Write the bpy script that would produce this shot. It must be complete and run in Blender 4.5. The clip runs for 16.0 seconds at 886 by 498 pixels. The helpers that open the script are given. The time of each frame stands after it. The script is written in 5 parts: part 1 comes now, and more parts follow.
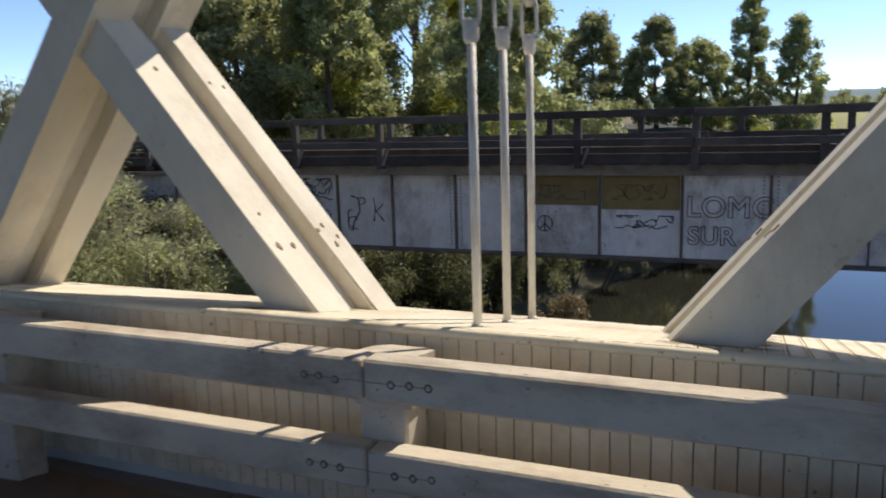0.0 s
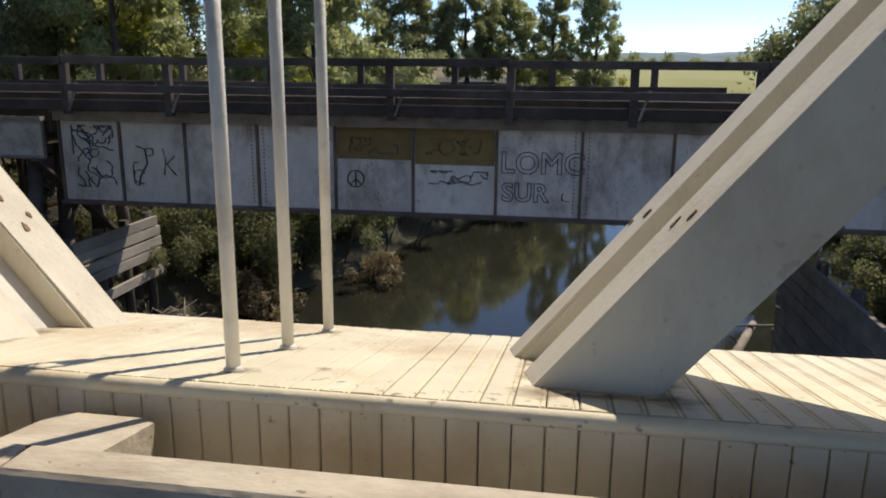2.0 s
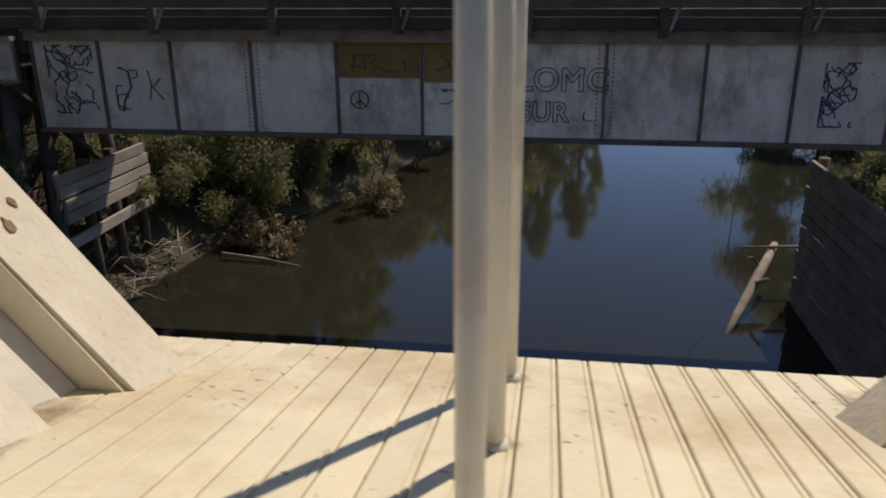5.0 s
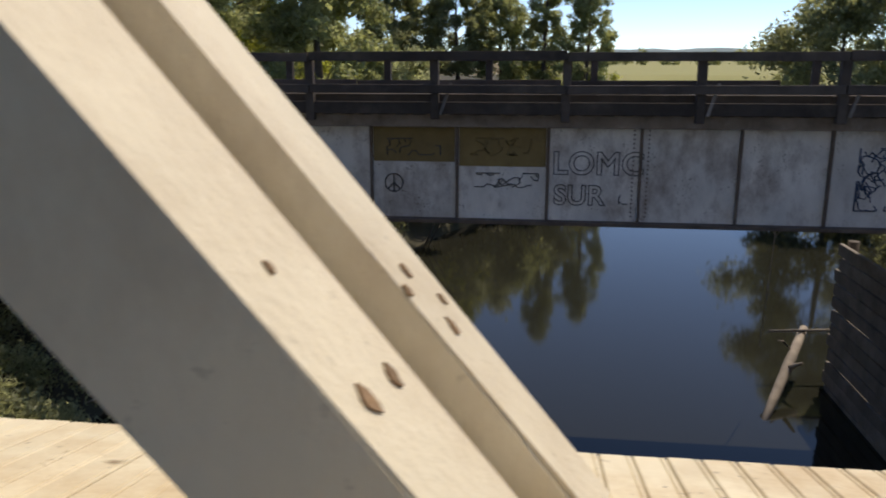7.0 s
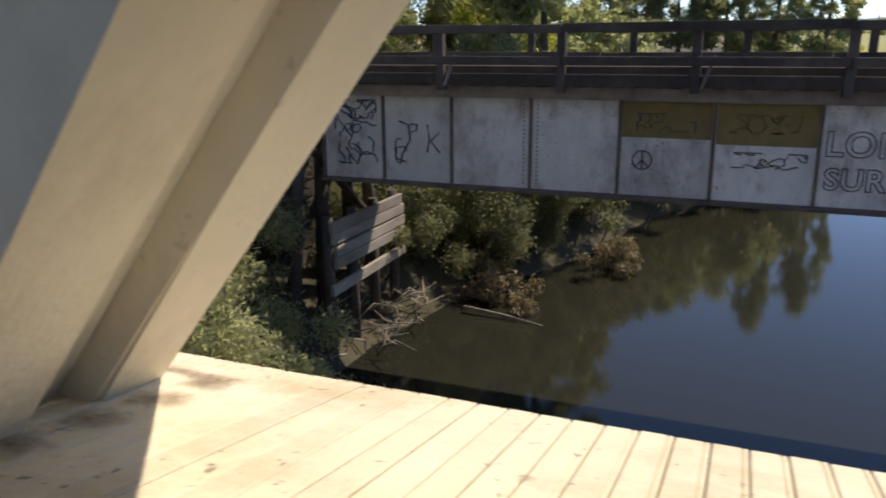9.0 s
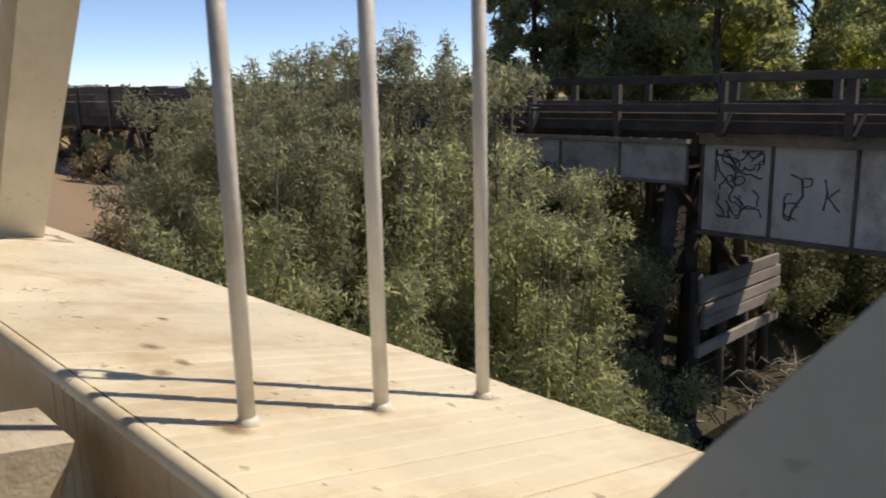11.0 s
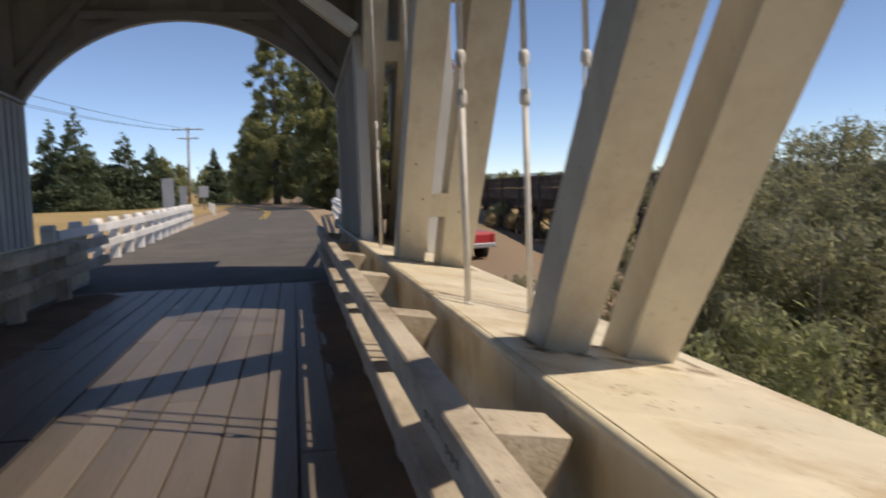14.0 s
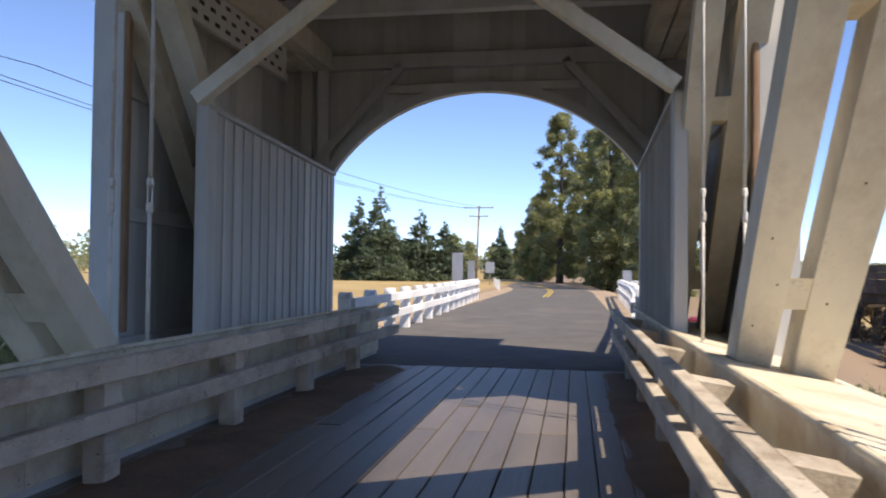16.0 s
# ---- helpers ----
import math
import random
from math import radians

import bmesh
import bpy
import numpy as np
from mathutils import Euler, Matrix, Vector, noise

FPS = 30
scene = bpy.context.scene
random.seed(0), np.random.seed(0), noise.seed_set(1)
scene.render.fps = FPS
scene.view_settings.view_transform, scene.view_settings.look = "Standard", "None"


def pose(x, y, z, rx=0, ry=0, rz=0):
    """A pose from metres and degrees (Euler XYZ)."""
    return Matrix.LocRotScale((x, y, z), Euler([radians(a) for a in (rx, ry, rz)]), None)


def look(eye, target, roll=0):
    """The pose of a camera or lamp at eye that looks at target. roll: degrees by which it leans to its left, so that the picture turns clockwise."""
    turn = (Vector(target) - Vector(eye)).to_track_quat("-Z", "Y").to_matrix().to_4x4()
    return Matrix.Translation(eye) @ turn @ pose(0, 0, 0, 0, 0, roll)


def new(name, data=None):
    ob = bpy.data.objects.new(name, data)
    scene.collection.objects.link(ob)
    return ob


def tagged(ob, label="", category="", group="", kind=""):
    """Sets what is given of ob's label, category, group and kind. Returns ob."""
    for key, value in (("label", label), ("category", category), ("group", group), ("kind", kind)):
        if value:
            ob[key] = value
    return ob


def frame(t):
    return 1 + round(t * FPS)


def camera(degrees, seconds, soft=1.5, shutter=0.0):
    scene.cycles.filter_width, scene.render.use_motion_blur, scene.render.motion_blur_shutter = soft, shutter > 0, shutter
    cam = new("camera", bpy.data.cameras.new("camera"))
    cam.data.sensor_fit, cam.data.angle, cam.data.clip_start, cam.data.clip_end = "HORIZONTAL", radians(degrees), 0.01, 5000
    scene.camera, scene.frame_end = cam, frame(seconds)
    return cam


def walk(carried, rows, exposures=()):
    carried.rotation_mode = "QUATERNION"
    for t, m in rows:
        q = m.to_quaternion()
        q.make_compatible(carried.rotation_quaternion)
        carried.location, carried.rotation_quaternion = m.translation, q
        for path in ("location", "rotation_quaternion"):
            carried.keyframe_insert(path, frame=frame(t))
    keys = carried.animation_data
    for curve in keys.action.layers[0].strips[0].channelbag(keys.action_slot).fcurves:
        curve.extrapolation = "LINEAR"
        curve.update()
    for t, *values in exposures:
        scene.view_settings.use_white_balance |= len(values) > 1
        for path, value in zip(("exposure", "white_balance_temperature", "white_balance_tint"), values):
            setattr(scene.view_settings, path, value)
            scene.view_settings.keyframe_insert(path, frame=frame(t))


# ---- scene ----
cam = camera(59.6, 16.0, soft=1.8, shutter=0.4)
PATH = [
    (0, (0.975, -2.483, 1.576), (0.203, -0.670, 1.236), -1.76),
    (0.5, (0.929, -2.119, 1.531), (0.278, -0.265, 1.161), -3.23),
    (1, (0.831, -1.958, 1.535), (0.377, -0.056, 1.117), -1.01),
    (1.5, (0.748, -1.712, 1.515), (0.430, 0.214, 1.083), -0.99),
    (2, (0.732, -1.447, 1.491), (0.425, 0.474, 1.025), 0.49),
    (2.5, (0.691, -1.240, 1.465), (0.414, 0.654, 0.888), -0.41),
    (3, (0.586, -1.069, 1.457), (0.361, 0.821, 0.842), -0.43),
    (3.5, (0.504, -0.932, 1.436), (0.334, 0.950, 0.781), 0.58),
    (4, (0.388, -0.710, 1.407), (0.179, 1.156, 0.719), -0.23),
    (4.5, (0.261, -0.634, 1.430), (-0.006, 1.225, 0.743), -0.45),
    (4.7, (0.184, -0.610, 1.426), (-0.082, 1.250, 0.740), -0.39),
    (6.8, (-0.666, -0.482, 1.403), (-0.888, 1.449, 0.935), -0.81),
    (7, (-0.775, -0.498, 1.395), (-1.019, 1.431, 0.926), -0.01),
    (7.5, (-0.991, -0.499, 1.378), (-1.350, 1.411, 0.907), 0.47),
    (8, (-1.237, -0.435, 1.384), (-1.738, 1.439, 0.896), -2.65),
    (8.5, (-1.446, -0.442, 1.384), (-2.059, 1.388, 0.856), -0.70),
    (9, (-1.707, -0.459, 1.376), (-2.422, 1.332, 0.846), -0.52),
    (9.5, (-1.791, -0.589, 1.444), (-2.725, 1.099, 0.918), -0.37),
    (10, (-2.080, -0.508, 1.439), (-3.241, 1.055, 0.979), -2.88),
    (10.2, (-2.164, -0.481, 1.434), (-3.406, 1.021, 0.988), -2.29),
    (12.3, (-3.041, -0.574, 1.351), (-4.656, 0.557, 1.014), -2.50),
    (12.5, (-3.153, -0.597, 1.365), (-4.817, 0.462, 1.032), -2.40),
    (13, (-3.408, -0.691, 1.385), (-5.187, 0.174, 1.092), -2.00),
    (13.5, (-3.726, -0.686, 1.388), (-5.608, -0.049, 1.161), -2.20),
    (14, (-4.004, -0.743, 1.416), (-5.962, -0.371, 1.255), -2.00),
    (14.5, (-4.284, -0.864, 1.426), (-6.274, -0.673, 1.353), -2.00),
    (15, (-4.592, -0.893, 1.422), (-6.592, -0.895, 1.400), -0.80),
    (15.5, (-4.892, -0.887, 1.445), (-6.882, -1.085, 1.492), 0.60),
    (16, (-5.197, -0.948, 1.387), (-7.168, -1.283, 1.442), 0.60),
]
walk(cam, [(t, look(eye, aim, roll)) for t, eye, aim, roll in PATH], [
    (0, 0.44, 6700, 13), (1.5, 0.38, 6750, 12), (3, 0.2, 7100, 14), (3.5, 0.07, 7100, 14), (4.7, -0.02, 7200, 14), (7, 0.16, 7250, 14), (7.5, 0.18, 7200, 14), (8, 0.5, 7050, 14), (8.5, 0.58, 7050, 14), (9, 0.54, 7150, 15),
    (10.2, 0.36, 7000, 14), (12.5, -0.1, 7600, 17), (13.5, -0.1, 7500, 17), (14, 0.0, 7250, 16), (14.5, 0.2, 7400, 18), (15, 0.32, 7250, 18), (16, 0.78, 6750, 17)])

# ---------------------------------------------------------------- light
SUN_TO = Vector((0.365, 0.665, 1.0)).normalized()
world = bpy.data.worlds.new("sky")
scene.world = world
world.use_nodes = True
wn = world.node_tree
sky = wn.nodes.new("ShaderNodeTexSky")
sky.sky_type = 'NISHITA'
sky.sun_disc = False
sky.sun_elevation = math.asin(SUN_TO.z)
sky.sun_rotation = math.atan2(SUN_TO.x, SUN_TO.y)
sky.dust_density = 0.0
sky.air_density = 0.72
sky.altitude = 1800
sky.ozone_density = 4.5
wn.links.new(sky.outputs[0], wn.nodes["Background"].inputs[0])
wn.nodes["Background"].inputs[1].default_value = 0.15
sun = new("sun", bpy.data.lights.new("sun", 'SUN'))
sun.data.energy = 3.5
sun.data.angle = radians(0.53)
sun.data.color = (1.0, 0.93, 0.80)
sun.matrix_world = look(SUN_TO * 60, (0, 0, 0))

# ---------------------------------------------------------------- materials
def mat(name, col, rough=0.7, var=0.25, scale=3.0, stain=None, stain_amt=0.5, stain_scale=1.2, bump=0.3, bump_scale=60.0,
        metal=0.0, stretch=(1, 1, 1), spec=0.35, rnd=0.12, trans=0.0, edge=(0.5, 0.72), speck=0.0):
    m = bpy.data.materials.new(name)
    m.use_nodes = True
    nt = m.node_tree
    N, L = nt.nodes, nt.links
    b = N["Principled BSDF"]
    b.inputs["Roughness"].default_value = rough
    b.inputs["Metallic"].default_value = metal
    b.inputs["Specular IOR Level"].default_value = spec
    tc = N.new("ShaderNodeNewGeometry")
    mp = N.new("ShaderNodeMapping")
    mp.inputs["Scale"].default_value = stretch
    L.new(tc.outputs["Position"], mp.inputs[0])
    n1 = N.new("ShaderNodeTexNoise")
    n1.inputs["Scale"].default_value = scale
    n1.inputs["Detail"].default_value = 6
    n1.inputs["Roughness"].default_value = 0.65
    L.new(mp.outputs[0], n1.inputs[0])
    r1 = N.new("ShaderNodeMapRange")
    r1.inputs[1].default_value, r1.inputs[2].default_value = 0.3, 0.7
    r1.inputs[3].default_value, r1.inputs[4].default_value = 1 - var, 1 + var
    L.new(n1.outputs[0], r1.inputs[0])
    oi = N.new("ShaderNodeObjectInfo")
    r2 = N.new("ShaderNodeMapRange")
    r2.inputs[3].default_value, r2.inputs[4].default_value = 1 - rnd, 1 + rnd
    L.new(oi.outputs["Random"], r2.inputs[0])
    mu = N.new("ShaderNodeMath")
    mu.operation = 'MULTIPLY'
    L.new(r1.outputs[0], mu.inputs[0])
    L.new(r2.outputs[0], mu.inputs[1])
    vm = N.new("ShaderNodeVectorMath")
    vm.operation = 'SCALE'
    vm.inputs[0].default_value = col
    L.new(mu.outputs[0], vm.inputs["Scale"])
    out = vm.outputs[0]
    if stain:
        n2 = N.new("ShaderNodeTexNoise")
        n2.inputs["Scale"].default_value = stain_scale
        n2.inputs["Detail"].default_value = 8
        n2.inputs["Roughness"].default_value = 0.7
        L.new(mp.outputs[0], n2.inputs[0])
        r3 = N.new("ShaderNodeMapRange")
        r3.inputs[1].default_value, r3.inputs[2].default_value = edge
        r3.inputs[3].default_value, r3.inputs[4].default_value = 0.0, stain_amt
        L.new(n2.outputs[0], r3.inputs[0])
        mx = N.new("ShaderNodeMix")
        mx.data_type = 'RGBA'
        L.new(r3.outputs[0], mx.inputs["Factor"])
        L.new(out, mx.inputs["A"])
        mx.inputs["B"].default_value = (*stain, 1)
        out = mx.outputs["Result"]
    if speck:
        n4 = N.new("ShaderNodeTexNoise")
        n4.inputs["Scale"].default_value = 34.0
        n4.inputs["Detail"].default_value = 3
        L.new(tc.outputs["Position"], n4.inputs[0])
        n5 = N.new("ShaderNodeTexNoise")
        n5.inputs["Scale"].default_value = 3.1
        n5.inputs["Detail"].default_value = 2
        L.new(tc.outputs["Position"], n5.inputs[0])
        ad = N.new("ShaderNodeMath")
        ad.operation = 'MULTIPLY_ADD'
        ad.inputs[1].default_value = 0.45
        L.new(n5.outputs[0], ad.inputs[0])
        L.new(n4.outputs[0], ad.inputs[2])
        r5 = N.new("ShaderNodeMapRange")
        r5.inputs[1].default_value, r5.inputs[2].default_value = 0.91, 0.98
        r5.inputs[3].default_value, r5.inputs[4].default_value = 0.0, speck
        L.new(ad.outputs[0], r5.inputs[0])
        my = N.new("ShaderNodeMix")
        my.data_type = 'RGBA'
        L.new(r5.outputs[0], my.inputs["Factor"])
        L.new(out, my.inputs["A"])
        my.inputs["B"].default_value = (0.16, 0.11, 0.075, 1)
        out = my.outputs["Result"]
    L.new(out, b.inputs["Base Color"])
    if bump:
        n3 = N.new("ShaderNodeTexNoise")
        n3.inputs["Scale"].default_value = bump_scale
        n3.inputs["Detail"].default_value = 5
        L.new(mp.outputs[0], n3.inputs[0])
        bp = N.new("ShaderNodeBump")
        bp.inputs["Strength"].default_value = bump
        bp.inputs["Distance"].default_value = 0.01
        L.new(n3.outputs[0], bp.inputs["Height"])
        L.new(bp.outputs[0], b.inputs["Normal"])
    if trans:
        tr = N.new("ShaderNodeBsdfTranslucent")
        L.new(out, tr.inputs[0])
        ms = N.new("ShaderNodeMixShader")
        ms.inputs[0].default_value = trans
        L.new(b.outputs[0], ms.inputs[1])
        L.new(tr.outputs[0], ms.inputs[2])
        L.new(ms.outputs[0], N["Material Output"].inputs[0])
    return m


def leaf_mat(name, dark, light, trans=0.3, rough=0.55):
    """Foliage: colour between dark and light leaf by leaf and by clump."""
    m = bpy.data.materials.new(name)
    m.use_nodes = True
    nt = m.node_tree
    N, L = nt.nodes, nt.links
    b = N["Principled BSDF"]
    b.inputs["Roughness"].default_value = rough
    b.inputs["Specular IOR Level"].default_value = 0.3
    ge = N.new("ShaderNodeNewGeometry")
    tc = N.new("ShaderNodeTexCoord")
    no = N.new("ShaderNodeTexNoise")
    no.inputs["Scale"].default_value = 0.55
    no.inputs["Detail"].default_value = 3
    L.new(tc.outputs["Object"], no.inputs[0])
    ad = N.new("ShaderNodeMath")
    ad.operation = 'MULTIPLY_ADD'
    ad.inputs[1].default_value = 0.55
    L.new(ge.outputs["Random Per Island"], ad.inputs[0])
    sc = N.new("ShaderNodeMapRange")
    sc.inputs[1].default_value, sc.inputs[2].default_value = 0.35, 0.65
    sc.inputs[3].default_value, sc.inputs[4].default_value = 0.0, 0.45
    L.new(no.outputs[0], sc.inputs[0])
    L.new(sc.outputs[0], ad.inputs[2])
    mx = N.new("ShaderNodeMix")
    mx.data_type = 'RGBA'
    mx.inputs["A"].default_value = (*dark, 1)
    mx.inputs["B"].default_value = (*light, 1)
    L.new(ad.outputs[0], mx.inputs["Factor"])
    L.new(mx.outputs["Result"], b.inputs["Base Color"])
    tr = N.new("ShaderNodeBsdfTranslucent")
    tg = N.new("ShaderNodeVectorMath")
    tg.operation = 'MULTIPLY'
    tg.inputs[1].default_value = (1.5, 1.48, 1.1)
    L.new(mx.outputs["Result"], tg.inputs[0])
    L.new(tg.outputs[0], tr.inputs[0])
    ms = N.new("ShaderNodeMixShader")
    ms.inputs[0].default_value = trans
    L.new(b.outputs[0], ms.inputs[1])
    L.new(tr.outputs[0], ms.inputs[2])
    L.new(ms.outputs[0], N["Material Output"].inputs[0])
    return m


CREAM = mat("aged_white_paint", (0.75, 0.675, 0.50), 0.62, 0.10, 2.5, (0.50, 0.36, 0.20), 0.75, 1.9, 0.22, 45, rnd=0.05, edge=(0.47, 0.68), speck=0.7)
CREAM_T = mat("aged_white_paint_on_timber", (0.73, 0.665, 0.525), 0.65, 0.10, 2.0, (0.44, 0.34, 0.23), 0.6, 1.7, 0.3, 70, rnd=0.04, edge=(0.47, 0.7), speck=0.22, stretch=(1, 1, 0.6))
RAILP = mat("worn_rail_paint", (0.60, 0.53, 0.42), 0.7, 0.14, 3.0, (0.24, 0.175, 0.115), 0.75, 2.6, 0.35, 60, rnd=0.06, stretch=(0.5, 1, 1), edge=(0.46, 0.66), speck=0.8)
FILL = mat("grey_white_paint", (0.62, 0.59, 0.52), 0.7, 0.1, 3.0, (0.32, 0.28, 0.22), 0.5, 2.0, 0.4, 40)
WALLW = mat("dull_white_siding", (0.60, 0.58, 0.53), 0.7, 0.08, 2.0, (0.36, 0.32, 0.27), 0.4, 1.3, 0.3, 40, stretch=(1, 1, 0.3))
RODM = mat("white_painted_iron", (0.72, 0.69, 0.62), 0.45, 0.06, 6.0, (0.30, 0.20, 0.13), 0.45, 5.0, 0.2, 60, spec=0.5)
DECK = mat("worn_deck_plank", (0.165, 0.138, 0.112), 0.44, 0.3, 2.0, (0.11, 0.09, 0.075), 0.6, 1.0, 0.5, 30, stretch=(0.15, 1, 1), rnd=0.22, spec=0.45)
ASPH = mat("asphalt", (0.145, 0.134, 0.117), 0.85, 0.2, 1.2, (0.25, 0.205, 0.155), 0.45, 0.35, 0.5, 150)
DIRT = mat("brown_dirt", (0.24, 0.165, 0.11), 0.95, 0.25, 0.8, (0.12, 0.085, 0.06), 0.6, 2.0, 0.8, 20)
SAND = mat("sandy_shoulder", (0.42, 0.31, 0.20), 0.95, 0.2, 0.8, (0.24, 0.18, 0.11), 0.5, 1.1, 0.8, 20)
FLANGE = mat("rusty_flange_paint", (0.30, 0.25, 0.215), 0.85, 0.3, 2.5, (0.13, 0.09, 0.07), 0.6, 2.2, 0.4, 40)
GIRD = mat("faded_girder_paint", (0.78, 0.745, 0.69), 0.7, 0.16, 1.6, (0.24, 0.16, 0.11), 0.7, 1.5, 0.3, 30, stretch=(1, 1, 0.6), edge=(0.48, 0.68), speck=0.8)
GIRD_D = mat("dirty_grey_girder_paint", (0.50, 0.48, 0.45), 0.75, 0.16, 1.6, (0.20, 0.15, 0.11), 0.7, 1.5, 0.3, 30, edge=(0.46, 0.66), speck=0.8)
OCHRE = mat("ochre_paint_patch", (0.27, 0.19, 0.075), 0.75, 0.15, 3.0, (0.15, 0.11, 0.06), 0.4, 2.0, 0.2, 40)
RUST = mat("rusty_steel", (0.19, 0.145, 0.115), 0.85, 0.3, 2.5, (0.05, 0.04, 0.035), 0.6, 2.0, 0.4, 40)
CREO = mat("creosoted_timber", (0.088, 0.071, 0.06), 0.85, 0.35, 1.5, (0.19, 0.155, 0.125), 0.5, 1.2, 0.5, 30, rnd=0.3)
GREYW = mat("weathered_grey_timber", (0.25, 0.22, 0.19), 0.9, 0.3, 2.0, (0.11, 0.09, 0.075), 0.6, 1.5, 0.6, 30, rnd=0.25)
PALEW = mat("bleached_grey_timber", (0.35, 0.31, 0.265), 0.9, 0.25, 2.0, (0.16, 0.135, 0.11), 0.6, 1.5, 0.6, 30, rnd=0.15, stretch=(1, 0.3, 1))
ROOFB = mat("red_brown_roof_board", (0.15, 0.075, 0.055), 0.85, 0.25, 2.0, (0.06, 0.04, 0.035), 0.5, 1.0, 0.4, 30, rnd=0.2)
SHING = mat("roof_shingle", (0.16, 0.13, 0.11), 0.9, 0.25, 3.0, None, 0, 1, 0.5, 30)
BARK = mat("bark", (0.13, 0.105, 0.085), 0.95, 0.3, 4.0, None, 0, 1, 0.8, 20)
LOGM = mat("bleached_log", (0.36, 0.31, 0.26), 0.9, 0.2, 4.0, (0.15, 0.12, 0.1), 0.5, 3.0, 0.6, 20)
INK = mat("graffiti_black", (0.10, 0.095, 0.095), 0.8, 0.2, 8.0, None, 0, 1, 0, 10)
INKB = mat("graffiti_blue", (0.07, 0.10, 0.17), 0.8, 0.25, 8.0, None, 0, 1, 0, 10)
WHITEP = mat("bright_white_paint", (0.80, 0.79, 0.75), 0.6, 0.06, 2.0, (0.5, 0.46, 0.4), 0.4, 1.5, 0.2, 40)
KNOT = mat("bare_knot_wood", (0.24, 0.155, 0.09), 0.8, 0.35, 30.0, (0.07, 0.045, 0.03), 0.7, 25.0, 0.6, 60)
SOOT = mat("dark_rust_stain", (0.23, 0.195, 0.16), 0.9, 0.3, 30.0, None, 0, 1, 0.2, 60)
BAREW = mat("bare_split_wood", (0.36, 0.22, 0.13), 0.85, 0.3, 4.0, (0.14, 0.09, 0.06), 0.6, 3.0, 0.6, 40, stretch=(1, 1, 0.2))
SIGNG = mat("galvanised_sign_back", (0.42, 0.44, 0.46), 0.5, 0.08, 4.0, None, 0, 1, 0.1, 20, metal=0.5)
POLEW = mat("utility_pole_wood", (0.30, 0.25, 0.2), 0.9, 0.2, 3.0, None, 0, 1, 0.4, 20)
REDP = mat("red_car_paint", (0.45, 0.04, 0.045), 0.35, 0.05, 2.0, None, 0, 1, 0, 10, spec=0.5)
WHCAR = mat("white_car_paint", (0.75, 0.75, 0.75), 0.35, 0.04, 2.0, None, 0, 1, 0, 10, spec=0.5)
BLKR = mat("black_rubber", (0.02, 0.02, 0.02), 0.8, 0.1, 5.0, None, 0, 1, 0, 10)
YEL = mat("yellow_road_paint", (0.55, 0.38, 0.06), 0.8, 0.15, 6.0, None, 0, 1, 0, 10)
# hill colour already carries the blue-green haze of distance
HILL = mat("haze_tinted_hills", (0.20, 0.26, 0.27), 1.0, 0.15, 0.02, None, 0, 1, 0, 10)
CABLE = mat("cable_black", (0.03, 0.03, 0.03), 0.7, 0.1, 5.0, None, 0, 1, 0, 10)

GLASSD = mat("dark_window_glass", (0.02, 0.025, 0.03), 0.08, 0.05, 2.0, None, 0, 1, 0, 10, spec=0.6)

LEAF_BANK = leaf_mat("bank_leaves", (0.20, 0.215, 0.14), (0.51, 0.525, 0.36), 0.68)
LEAF_WILLOW = leaf_mat("grey_green_willow_leaves", (0.165, 0.17, 0.125), (0.39, 0.385, 0.285), 0.58)
LEAF_DARK = leaf_mat("dark_tree_leaves", (0.13, 0.142, 0.085), (0.40, 0.415, 0.235), 0.6)
LEAF_MID = leaf_mat("poplar_leaves", (0.155, 0.175, 0.095), (0.46, 0.48, 0.26), 0.6)
LEAF_YEL = leaf_mat("yellow_green_leaves", (0.16, 0.19, 0.04), (0.48, 0.48, 0.11), 0.6)
NEEDLE = leaf_mat("conifer_needles", (0.045, 0.07, 0.045), (0.16, 0.20, 0.115), 0.3)
# darker leaf colour standing in for the shade on brush by the railway
LEAF_SHADED = leaf_mat("shade_darkened_leaves", (0.08, 0.087, 0.05), (0.25, 0.26, 0.145), 0.48)
LEAF_DRY = leaf_mat("dry_brush", (0.14, 0.105, 0.06), (0.36, 0.29, 0.17), 0.2)
LEAF_RED = leaf_mat("autumn_leaves", (0.25, 0.07, 0.015), (0.45, 0.17, 0.03), 0.3)


